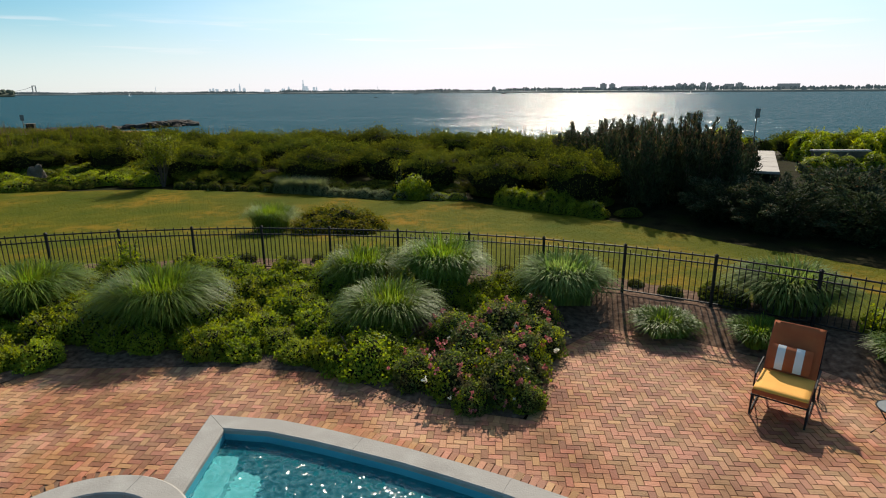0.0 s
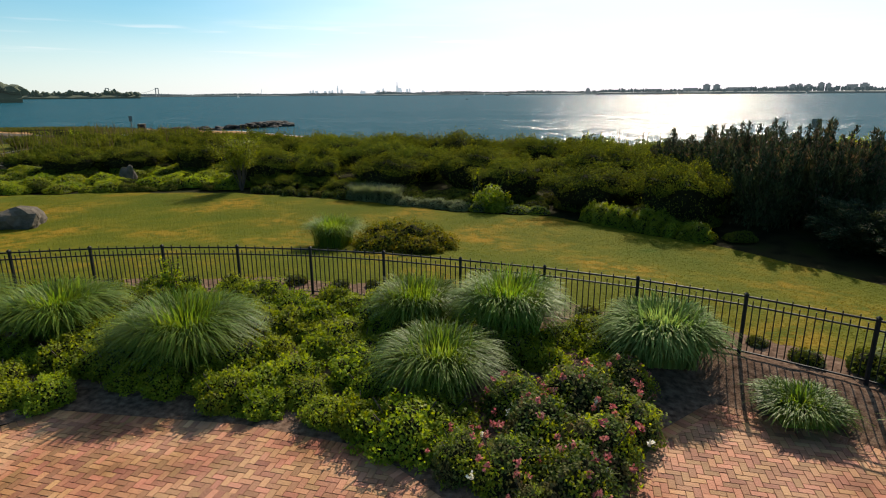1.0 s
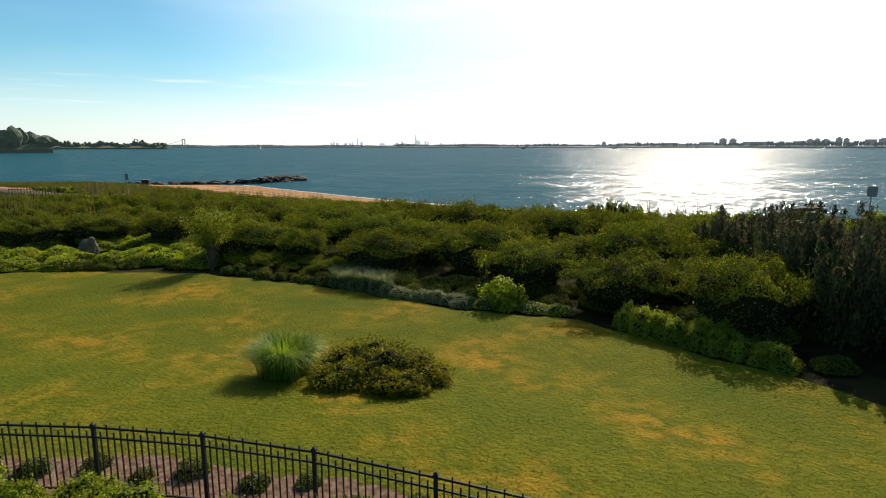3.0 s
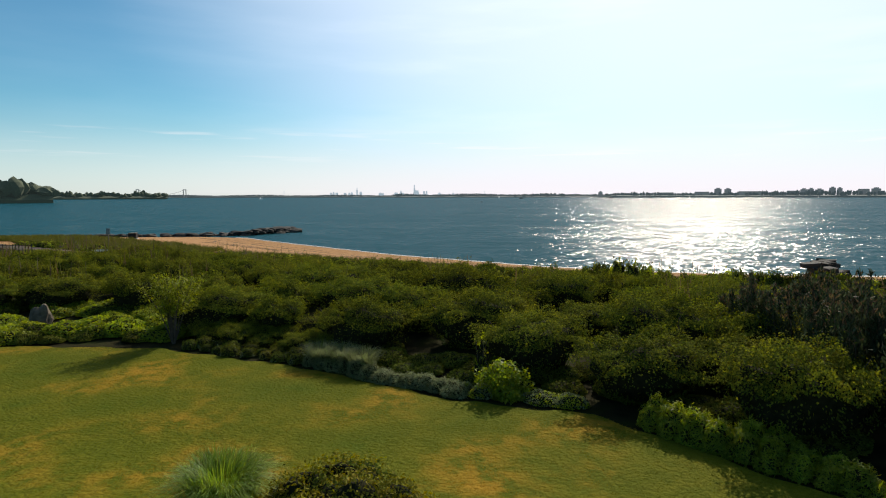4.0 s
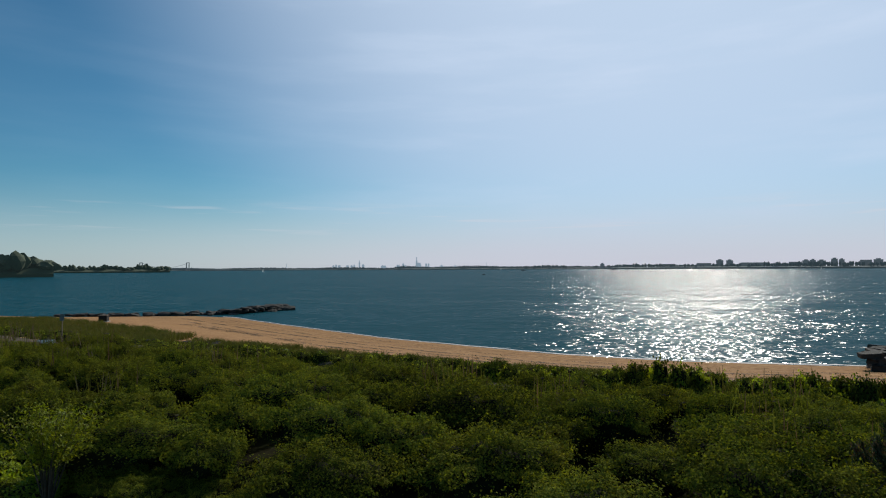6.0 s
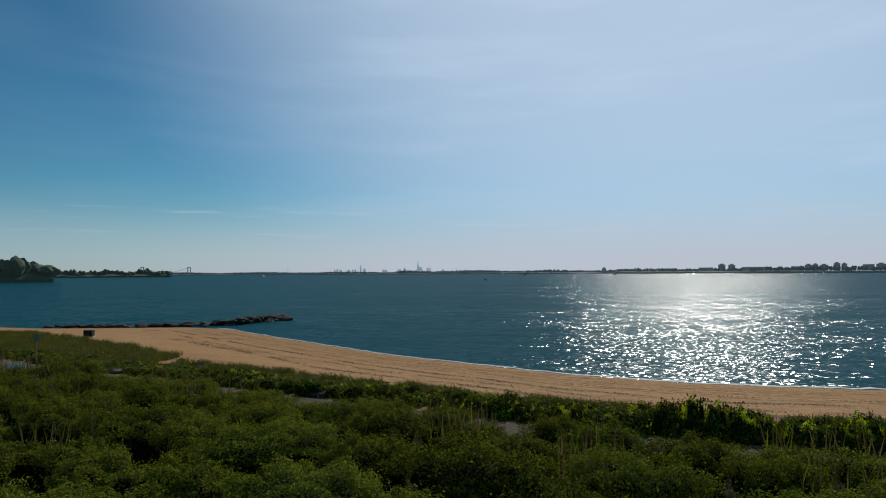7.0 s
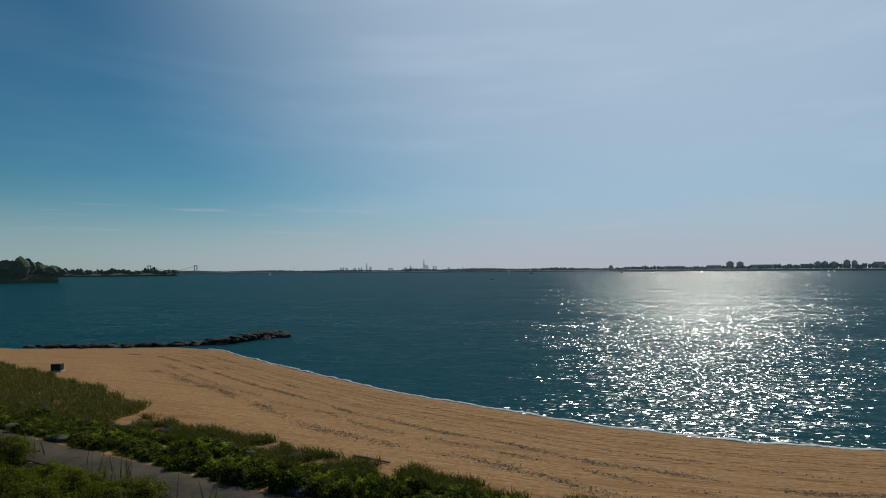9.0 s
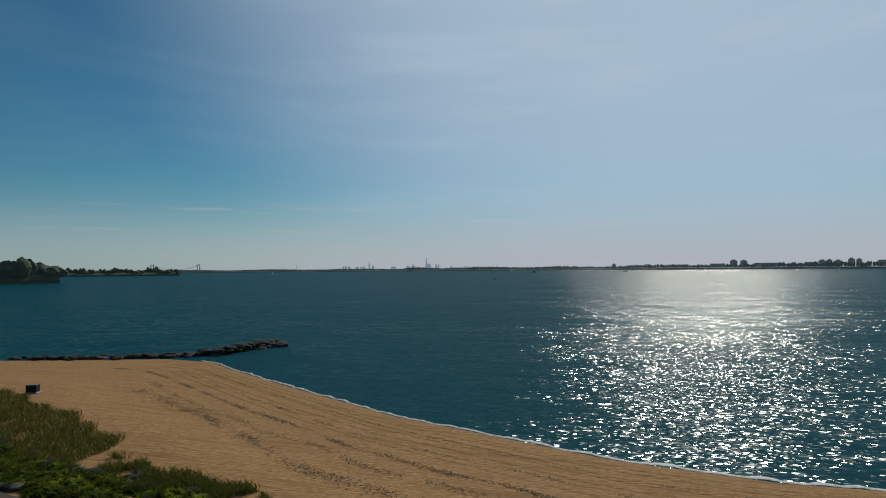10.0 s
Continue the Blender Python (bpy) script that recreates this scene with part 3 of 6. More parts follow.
tagged(new("lawn", grid_mesh("lawn", LX, LY, LZ, M_LAWN)), "sunlit mown lawn with dry yellow patches", "lawn", kind="structure")

rng = np.random.default_rng(11)
n = 190000
bx = rng.uniform(-26, 14, n)
bn, bf = np.interp(bx, PX, PY) + 1.0, np.interp(bx, LAWN_X, LAWN_Y) - 0.02
by = bn + rng.random(n) * (bf - bn)
keep = bf > bn
bx, by = bx[keep], by[keep]
root = np.stack([bx, by, height(bx, by) + 0.025], -1)
az = rng.uniform(0, 2 * np.pi, len(bx))
side = np.stack([np.cos(az), np.sin(az), 0 * az], -1) * 0.014
tip = root + np.stack([rng.normal(0, 0.03, len(bx)), rng.normal(0, 0.03, len(bx)), rng.uniform(0.006, 0.020, len(bx))], -1)
tagged(new("lawn_grass", quads_mesh("lawn_grass", np.stack([root - side, root + side, tip + side * 0.3, tip - side * 0.3], 1), M_BLADE)), "short mown grass blades on the lawn", "grass", kind="stuff")

# planted bank and bark strip round the fence
mx = np.arange(-17, 12.01, 0.2)
ma = np.interp(mx, EDGE_X, EDGE_Y) - 0.02
mb = np.interp(mx, PX, PY) + 1.05 + 0.12 * np.sin(mx * 1.7)
t = np.linspace(0, 1, 24)
MX = np.repeat(mx[None], len(t), 0)
MY = ma[None] + t[:, None] * (mb - ma)[None]
MZ = height(MX, MY) + np.minimum(0.004 + 0.3 * t, 0.035)[:, None] + 0.012 * np.sin(MX * 9) * np.sin(MY * 8) * np.minimum(6 * t, 1)[:, None]
tagged(new("planting_bed", grid_mesh("planting_bed", MX, MY, MZ, M_MULCH)), "brown bark mulch bed on a low bank", "planting bed", kind="structure")

# asphalt lane behind the dunes
qx = np.arange(-130, 85, 1.0)
qy = np.interp(qx, PATH_X, PATH_Y)
k = np.array([-1.45, -1.3, 0, 1.15, 1.3])
QX = np.repeat(qx[None], 5, 0)
QY = qy[None] + k[:, None]
QZ = height(QX, QY) + np.array([0.0, 0.05, 0.06, 0.05, 0.0])[:, None]
tagged(new("road", grid_mesh("road", QX, QY, QZ, M_ASPHALT)), "narrow grey asphalt lane with sand drifted along its edge", "road", kind="structure")

# ---- terrace, pool and spa ----
PATIO = [(-20, -4), (12, -4), (12, 4.0)] + [(x, y) for x, y in list(zip(EDGE_X, EDGE_Y))[::-1] if -15 < x < 11.9] + [(-20, 8.0)]


def fill_loops(loops, z):
    bm = bmesh.new()
    es = []
    for loop in loops:
        vs = [bm.verts.new((x, y, z)) for x, y in loop]
        es += [bm.edges.new((a, b)) for a, b in zip(vs, vs[1:] + vs[:1])]
    bmesh.ops.triangle_fill(bm, use_beauty=True, use_dissolve=False, edges=es)
    bmesh.ops.recalc_face_normals(bm, faces=bm.faces)
    for f in bm.faces:
        if f.normal.z < 0:
            f.normal_flip()
    return bm


def circle(cx0, cy0, r, n=40):
    return [(cx0 + r * math.cos(2 * math.pi * i / n), cy0 + r * math.sin(2 * math.pi * i / n)) for i in range(n)]


def offset_loop(loop, d):
    res = []
    m = len(loop)
    for i in range(m):
        a, b, c = Vector(loop[i - 1]), Vector(loop[i]), Vector(loop[(i + 1) % m])
        n1 = Vector(((b - a).y, -(b - a).x)).normalized()
        n2 = Vector(((c - b).y, -(c - b).x)).normalized()
        nn = (n1 + n2).normalized()
        res.append(tuple(b - nn * d / max(0.5, nn.dot(n1))))
    return res


COPE_OUT = offset_loop(POOL, 0.36)
SOLDIER_OUT = offset_loop(POOL, 0.36 + 0.21)
patio = tagged(new("patio", None), "red brick terrace laid in herringbone round a pool", "patio", kind="structure")
part("joint_bed", fill_loops([PATIO, offset_loop(POOL, 0.2)], -0.012), M_JOINT, patio, "dark sand joints")


def inside(x, y, loop):
    r = False
    m = len(loop)
    for i in range(m):
        (x1, y1), (x2, y2) = loop[i], loop[(i + 1) % m]
        if (y1 > y) != (y2 > y) and x < (x2 - x1) * (y - y1) / (y2 - y1) + x1:
            r = not r
    return r


pool = tagged(new("swimming_pool", None), "turquoise swimming pool with pale stone coping", "swimming pool")
bm = bmesh.new()
top = [bm.verts.new((x, y, -0.03)) for x, y in POOL]
low = [bm.verts.new((x, y, -0.56)) for x, y in POOL]
for i in range(len(POOL)):
    j = (i + 1) % len(POOL)
    bm.faces.new((top[j], top[i], low[i], low[j]))
bmesh.ops.recalc_face_normals(bm, faces=bm.faces)
bmesh.ops.reverse_faces(bm, faces=bm.faces)
part("basin", bm, M_PLASTER, pool, "turquoise plaster basin wall")
part("basin_floor", fill_loops([POOL], -0.55), M_PLASTER, pool, "turquoise plaster floor")
part("step", box_bm(0.36, 3.0, 0.34, pose(-3.10, 5.82, -0.37), 0.02), M_STEP, pool, "white plaster entry step under water")
part("step", box_bm(0.42, 2.7, 0.20, pose(-2.70, 5.5, -0.45), 0.03), M_STEP, pool, "white plaster lower step under water")
surf = part("water_surface", fill_loops([offset_loop(POOL, -0.005)], -0.13), M_POOL, pool, "clear rippled pool water")
surf.visible_shadow = False

# coping stones: the loop cut into slabs
n = len(POOL)
cuts = [(0, 1), (1, 4), (4, 7), (7, 9), (9, 11), (11, 12)]
for a, b in cuts:
    inn = POOL[a:b + 1]
    outl = COPE_OUT[a:b + 1]
    bm = bmesh.new()
    ring = []
    for (x1, y1), (x2, y2) in zip(inn, outl):
        ring.append([bm.verts.new(v) for v in ((x1, y1, -0.09), (x1, y1, 0.025), (x1 * 0.93 + x2 * 0.07, y1 * 0.93 + y2 * 0.07, 0.045), (x2 * 0.95 + x1 * 0.05, y2 * 0.95 + y1 * 0.05, 0.045), (x2, y2, 0.03), (x2, y2, -0.09))])
    for p, q in zip(ring, ring[1:]):
        for k in range(6):
            bm.faces.new((p[k], p[(k + 1) % 6], q[(k + 1) % 6], q[k]))
    bm.faces.new(ring[0][::-1])
    bm.faces.new(ring[-1])
    bmesh.ops.recalc_face_normals(bm, faces=bm.faces)
    bmesh.ops.scale(bm, vec=(0.998, 0.998, 1), space=Matrix.Translation((-sum(v.co.x for v in bm.verts) / len(bm.verts), -sum(v.co.y for v in bm.verts) / len(bm.verts), 0)), verts=bm.verts)
    part("coping_slab", bm, M_COPING, pool)

spa = tagged(new("spa", None), "round spa with pale stone rim beside the pool", "spa")
for i in range(6):
    a0, a1 = 2 * math.pi * i / 6 + 0.35, 2 * math.pi * (i + 1) / 6 + 0.345
    bm = bmesh.new()
    ring = []
    for k in range(9):
        a = a0 + (a1 - a0) * k / 8
        c, s = math.cos(a), math.sin(a)
        ring.append([bm.verts.new((SPA[0] + r * c, SPA[1] + r * s, z)) for r, z in ((SPA[2], -0.10), (SPA[2], 0.06), (SPA[2] + 0.02, 0.075), (SPA[2] + 0.34, 0.075), (SPA[2] + 0.37, 0.055), (SPA[2] + 0.37, -0.1))])
    for p, q in zip(ring, ring[1:]):
        for k in range(6):
            bm.faces.new((p[k], p[(k + 1) % 6], q[(k + 1) % 6], q[k]))
    bm.faces.new(ring[0][::-1])
    bm.faces.new(ring[-1])
    bmesh.ops.recalc_face_normals(bm, faces=bm.faces)
    part("rim_slab", bm, M_COPING, spa)
bm = bmesh.new()
bmesh.ops.create_cone(bm, cap_ends=False, segments=40, radius1=SPA[2], radius2=SPA[2], depth=0.9, matrix=pose(SPA[0], SPA[1], -0.45))
bmesh.ops.reverse_faces(bm, faces=bm.faces)
part("wall", bm, M_PLASTER, spa, "turquoise plaster wall")
part("floor_disc", fill_loops([circle(SPA[0], SPA[1], SPA[2])], -0.88), M_PLASTER, spa)
ws = part("water_surface", fill_loops([circle(SPA[0], SPA[1], SPA[2] - 0.005)], -0.16), M_POOL, spa, "clear dark spa water")
ws.visible_shadow = False

# ---- fence ----
fence = tagged(new("fence", None), "black metal picket fence along the planted bank", "fence")
F_H = 1.17
post_bm = box_bm(0.055, 0.055, F_H + 0.12, pose(0, 0, (F_H - 0.12) / 2), 0.004)
box_bm(0.07, 0.07, 0.02, pose(0, 0, F_H + 0.01), 0, post_bm)
bmesh.ops.create_cone(post_bm, cap_ends=True, segments=4, radius1=0.045, radius2=0.008, depth=0.03, matrix=pose(0, 0, F_H + 0.035, 0, 0, 45))
post_me = bpy.data.meshes.new("post")
post_bm.to_mesh(post_me)
post_bm.free()
post_me.materials.append(M_BLACK)
bar_me = {}
for nm, hh in (("tall", F_H - 0.10), ("short", F_H - 0.22)):
    bm = box_bm(0.018, 0.018, hh, pose(0, 0, 0.07 + hh / 2))
    me = bpy.data.meshes.new("picket")
    bm.to_mesh(me)
    bm.free()
    me.materials.append(M_BLACK)
    bar_me[nm] = me
for i, (x, y) in enumerate(POSTS):
    p = part("post", post_me, None, fence)
    p.location = (x, y, zat(x, y))
for (x1, y1), (x2, y2) in zip(POSTS, POSTS[1:]):
    z1, z2 = zat(x1, y1), zat(x2, y2)
    for h, w in ((F_H - 0.03, 0.032), (F_H - 0.19, 0.028), (0.10, 0.028)):
        d = Vector((x2 - x1, y2 - y1, z2 - z1))
        bm = box_bm(d.length - 0.05, 0.022, w)
        r = part("rail", bm, M_BLACK, fence)
        r.matrix_local = Matrix.Translation(((x1 + x2) / 2, (y1 + y2) / 2, (z1 + z2) / 2 + h)) @ d.to_track_quat("X", "Z").to_matrix().to_4x4()
    m = 16
    for k in range(1, m):
        u = k / m
        b = part("picket", bar_me["tall" if k % 2 == 0 else "short"], None, fence)
        b.location = (x1 + u * (x2 - x1), y1 + u * (y2 - y1), z1 + u * (z2 - z1) + 0.06)
        b.rotation_euler = (0, 0, math.atan2(y2 - y1, x2 - x1))

# ---- planting by the terrace ----
def thing(name, label, category, group=""):
    return tagged(new(name, None), label, category, group)


def grass_clump(seed, h, reach, n, mat, label, spread=0.28, width=0.034, droop=0.80, seg=6):
    r = np.random.default_rng(seed)
    ob = thing("ornamental_grass", label, "grass clump", "ornamental grasses on the bank")
    part("blades", ribbon_mesh("blades", r, n, spread, h, reach, width, [mat, M_GRASS_PALE], seg, droop, share=[0.94, 0.06]), None, ob)
    # dark core whose colour stands for shade under the blades
    part("crown_base", core_mesh("crown_base", dome_shape(r), (reach * 0.62, reach * 0.62, h * 0.62), M_TWIG_SHADE), None, ob, "dark base core with shade put into its colour")
    return ob


for i, (x, y, h, reach, n, mat, lab) in enumerate([
    (-6.0, 11.35, 1.35, 1.35, 2600, M_GRASS, "large fountain of arching green maiden grass"),
    (-9.2, 11.9, 1.15, 1.25, 2200, M_GRASS, "arching green maiden grass beside the mulch"),
    (-1.15, 11.0, 1.05, 1.05, 2200, M_GRASS, "low rounded fountain of narrow green grass"),
    (-0.05, 13.0, 1.35, 1.10, 2600, M_GRASS, "tall upright green maiden grass by the fence"),
    (-1.95, 13.1, 1.15, 0.85, 1700, M_GRASS, "upright green maiden grass by the fence"),
    (2.75, 12.35, 1.15, 1.0, 2200, M_GRASS_PALE, "pale variegated grass by the fence"),
    (7.35, 11.45, 1.15, 1.15, 2200, M_GRASS_PALE, "pale variegated grass outside the fence"),
    (4.55, 10.95, 0.5, 0.6, 1500, M_GRASS, "low tuft of fine green grass at the paving edge"),
    (6.15, 10.25, 0.5, 0.5, 1000, M_GRASS, "low tuft of fine green grass at the paving edge"),
    (8.1, 8.9, 0.6, 0.6, 1200, M_GRASS, "low tuft of fine green grass at the paving edge"),
    (-12.0, 12.0, 1.1, 1.2, 1700, M_GRASS, "arching green maiden grass beside the mulch"),
]):
    g = grass_clump(100 + i, h, reach * 0.84, int(n * 1.35), mat, lab, 0.25 + 0.22 * h, 0.052 if mat is M_GRASS_PALE else 0.034)
    g.location = (x, y, zat(x, y) + 0.02)


def bush(name, seed, size, leaves, ll, lw, mats, label, category, share=None, stems=True, group="", inner=None, core=True, **kw):
    r = np.random.default_rng(seed)
    ob = thing(name, label, category, group)
    me, rad = foliage("leaves", r, size, leaves, ll, lw, mats, share, **kw)
    part("crown", me, None, ob)
    # dark core whose colour stands for shade inside the crown
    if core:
        part("undergrowth", core_mesh("undergrowth", rad, size, inner or M_TWIG_SHADE, 0.80, kw.get("boxy", 2.0), kw.get("under", 0.0)), None, ob, "dark inner core with shade put into its colour")
    if stems:
        bm = bmesh.new()
        for k in range(5):
            a = k * 1.26 + r.uniform(0, 0.5)
            tube_bm([(0.03 * math.cos(a), 0.03 * math.sin(a), -0.05), (size[0] * 0.3 * math.cos(a), size[1] * 0.3 * math.sin(a), size[2] * 0.35), (size[0] * 0.55 * math.cos(a), size[1] * 0.55 * math.sin(a), size[2] * 0.75)], 0.02, 5, bm, 0.4)
        part("branching", bm, M_BARK, ob)
    return ob


spirea = [bush("spirea_bush", 200 + i, s, 4200, 0.052, 0.034, [M_LEAF_GREEN, M_LEAF_YELLOW], "rounded bright green spirea bush on the bank", "bush", [0.88, 0.12], group="spirea bushes on the bank", lumps=26, depth=0.42, sharp=0.34, sprigs=0.25, shell=0.3) for i, s in enumerate([(0.62, 0.6, 0.62), (0.5, 0.55, 0.52), (0.75, 0.7, 0.6)])]
r = np.random.default_rng(31)
spots = [(-2.75, 9.85), (-2.15, 9.75), (-3.3, 10.45), (-4.55, 10.05), (-3.85, 9.95), (-1.0, 9.9), (-0.75, 9.35), (8.5, 10.1)]
taken = [(-6.0, 11.35, 1.0), (-9.2, 11.9, 0.9), (-1.15, 11.0, 0.85), (-0.05, 13.0, 0.8), (-1.95, 13.1, 0.6), (2.75, 12.35, 0.7), (-12.0, 12.0, 0.8)]
for k in range(3000):
    x = r.uniform(-13, 2.2)
    ye, yf = float(np.interp(x, EDGE_X, EDGE_Y)), float(np.interp(x, PX, PY))
    y = r.uniform(ye + 0.45, yf - 0.35)
    if x > -0.9 and y < 11.4:
        continue
    if any((x - a) ** 2 + (y - b) ** 2 < c * c for a, b, c in taken):
        continue
    if any((x - a) ** 2 + (y - b) ** 2 < 0.6 ** 2 for a, b in spots):
        continue
    spots.append((x, y))
for i, (x, y) in enumerate(spots):
    m = pose(x, y, zat(x, y), 0, 0, r.uniform(0, 360))
    k = r.uniform(0.75, 1.2)
    if i < 3:
        spirea[i].matrix_basis = m
        ob = spirea[i]
    else:
        ob = copy_thing(spirea[i % 3], m)
    ob.scale = (k, k, k * r.uniform(0.85, 1.15))

# roses
def rose_bush(seed, size):
    ob = bush("rose_bush", seed, size, 3600, 0.058, 0.038, [M_LEAF_ROSE, M_LEAF_GREEN], "rose bush in pink bloom at the paving edge", "rose bush", [0.6, 0.4], group="rose bushes at the paving edge", lumps=24, depth=0.35, sprigs=0.2, shell=0.3)
    r = np.random.default_rng(seed + 1)
    for k in range(12):
        d = r.normal(size=3)
        d[2] = abs(d[2]) + 0.2
        d /= np.linalg.norm(d)
        c = d * np.array(size) * r.uniform(0.82, 1.0)
        m = 14
        P = c + 0.022 * r.normal(size=(m, 3))
        Q = leaf_quads(P, np.tile(d, (m, 1)), 0.055, 0.05, r, 0.8)
        part("bloom", quads_mesh("bloom", Q, M_PINK if k != 5 else M_WHITE_PETAL), None, ob, "pink rose cluster" if k % 4 else "faded pale rose cluster")
    return ob


roses = [rose_bush(300, (0.72, 0.7, 0.85)), rose_bush(310, (0.65, 0.7, 0.78))]
for i, (x, y, k) in enumerate([(0.15, 8.75, 0.95), (0.95, 8.5, 1.0), (1.35, 9.3, 1.0), (0.55, 9.6, 1.05), (1.75, 10.1, 0.95), (1.1, 10.5, 1.1), (0.2, 10.3, 0.9), (1.9, 11.1, 0.9), (-0.5, 8.95, 0.75), (1.3, 8.15, 0.6), (0.45, 8.15, 0.6)]):
    m = pose(x, y, zat(x, y), 0, 0, 70 * i)
    ob = roses[i] if i < 2 else copy_thing(roses[i % 2], m)
    ob.matrix_basis = m
    ob.scale = (k, k, k)

# small dark mounds in the bark strip outside the fence, and a young shrub at it
mound = bush("catmint_mound", 400, (0.30, 0.28, 0.24), 700, 0.05, 0.025, [M_LEAF, M_LAVENDER], "small dark green perennial mound in the bark strip", "perennial", [0.8, 0.2], False, "perennial mounds in the bark strip")
strip = [(-12.3, 13.7), (-11.0, 14.3), (-10.1, 14.5), (-9.2, 14.95), (-8.1, 14.75), (-7.2, 15.1), (-6.2, 14.95), (-5.5, 15.25), (-4.3, 15.1), (-3.5, 15.3), (-2.5, 14.9), (-1.6, 14.95), (-0.6, 14.5), (0.6, 14.45), (1.6, 14.05), (3.2, 13.5), (4.6, 13.0), (5.2, 12.35), (6.2, 12.1), (6.3, 11.75)]
for i, (x, y) in enumerate(strip):
    m = pose(x, y, zat(x, y) + 0.02, 0, 0, 50 * i)
    ob = mound if i == 0 else copy_thing(mound, m)
    ob.matrix_basis = m
    k = 0.75 + 0.5 * ((i * 37) % 10) / 10 + (0.9 if i >= 18 else 0)
    ob.scale = (k, k, k)
young = bush("young_shrub", 410, (0.42, 0.36, 1.35), 620, 0.085, 0.055, [M_LEAF_GREEN], "thin young shrub climbing at the black fence", "shrub", None, True, "", core=False, depth=0.5, shell=0.5)
young.location = (-8.0, 13.9, zat(-8.0, 13.9))

# ---- lounge chair and side table ----
def lounge_chair():
    ob = thing("lounge_chair", "black iron lounge chair with yellow seat and rust back cushion", "lounge chair")
    W, D, H = 0.74, 0.86, 0.34
    tilt = Matrix.Translation((0, D / 2 - 0.02, H + 0.03)) @ Matrix.Rotation(radians(-36), 4, "X")
    for sx_ in (-1, 1):
        part("front_leg", tube_bm([(sx_ * W / 2, -D / 2 + 0.02, 0.0), (sx_ * W / 2, -D / 2 + 0.05, H)], 0.016, 6), M_BLACK, ob)
        part("rear_leg", tube_bm([(sx_ * W / 2, D / 2 + 0.28, 0.0), (sx_ * W / 2, D / 2 - 0.05, H)], 0.016, 6), M_BLACK, ob)
        part("side_rail", tube_bm([(sx_ * W / 2, -D / 2, H), (sx_ * W / 2, D / 2, H)], 0.016, 6), M_BLACK, ob)
        part("runner", tube_bm([(sx_ * W / 2, -D / 2 + 0.02, 0.02), (sx_ * W / 2, D / 2 + 0.28, 0.02)], 0.012, 6), M_BLACK, ob)
        part("brace", tube_bm([(sx_ * W / 2, -D / 2 + 0.04, 0.05), (sx_ * W / 2, -D / 2 + 0.38, H)], 0.009, 5), M_BLACK, ob)
        part("brace", tube_bm([(sx_ * W / 2, -D / 2 + 0.38, 0.05), (sx_ * W / 2, -D / 2 + 0.04, H)], 0.009, 5), M_BLACK, ob)
        part("armrest", tube_bm([(sx_ * (W / 2 + 0.03), -0.12, H), (sx_ * (W / 2 + 0.03), -0.08, H + 0.20), (sx_ * (W / 2 + 0.03), 0.1, H + 0.24), (sx_ * (W / 2 + 0.03), D / 2 + 0.08, H + 0.25)], 0.017, 6), M_BLACK, ob)
        wheel = bmesh.new()
        pts = [(sx_ * (W / 2 + 0.05), D / 2 + 0.28 + 0.11 * math.cos(a), 0.12 + 0.11 * math.sin(a)) for a in [2 * math.pi * k / 16 for k in range(17)]]
        tube_bm(pts, 0.012, 5, wheel)
        for k in range(4):
            a = k * math.pi / 4
            tube_bm([(sx_ * (W / 2 + 0.05), D / 2 + 0.28 + 0.11 * math.cos(a), 0.12 + 0.11 * math.sin(a)), (sx_ * (W / 2 + 0.05), D / 2 + 0.28 - 0.11 * math.cos(a), 0.12 - 0.11 * math.sin(a))], 0.005, 4, wheel)
        part("wheel", wheel, M_BLACK, ob, "black spoked wheel")
    for y in (-D / 2, 0.0, D / 2):
        part("cross_rail", tube_bm([(-W / 2, y, H), (W / 2, y, H)], 0.013, 6), M_BLACK, ob)

    def cushion(sx0, sy0, sz0, m, puff):
        bm = bmesh.new()
        bmesh.ops.create_cube(bm, size=1.0)
        bmesh.ops.subdivide_edges(bm, edges=bm.edges[:], cuts=7, use_grid_fill=True)
        for v in bm.verts:
            u, w = v.co.x * 2, v.co.y * 2
            e = max(0.0, (1 - abs(u) ** 4) * (1 - abs(w) ** 4))
            v.co = Vector((v.co.x * sx0 * (1 - 0.02 * abs(v.co.z) * 2), v.co.y * sy0, v.co.z * (sz0 + puff * e)))
        bmesh.ops.transform(bm, matrix=m, verts=bm.verts)
        for f in bm.faces:
            f.smooth = True
        return bm

    seat = part("seat_cushion", cushion(W, D, 0.09, pose(0, 0, H + 0.075), 0.03), M_YELLOW, ob, "bright yellow seat cushion")
    part("seat_side", cushion(W + 0.012, D + 0.012, 0.075, pose(0, 0, H + 0.062), 0.0), M_ORANGE, seat, "rust seat cushion side")
    part("back_cushion", cushion(W, 0.10, 0.90, tilt @ pose(0, -0.03, 0.45), 0.0), M_ORANGE, ob, "rust orange back cushion")
    bf = bmesh.new()
    for sx_ in (-1, 1):
        tube_bm([tilt @ Vector((sx_ * W / 2, 0.04, 0)), tilt @ Vector((sx_ * W / 2, 0.04, 0.9))], 0.015, 6, bf)
    for zz in (0.05, 0.45, 0.9):
        tube_bm([tilt @ Vector((-W / 2, 0.04, zz)), tilt @ Vector((W / 2, 0.04, zz))], 0.012, 6, bf)
    part("back_frame", bf, M_BLACK, ob)
    pil = thing("striped_pillow", "rust pillow with white and blue stripes on the lounge chair", "pillow")
    pm = tilt @ pose(-0.02, -0.17, 0.27, 6, 0, 3)
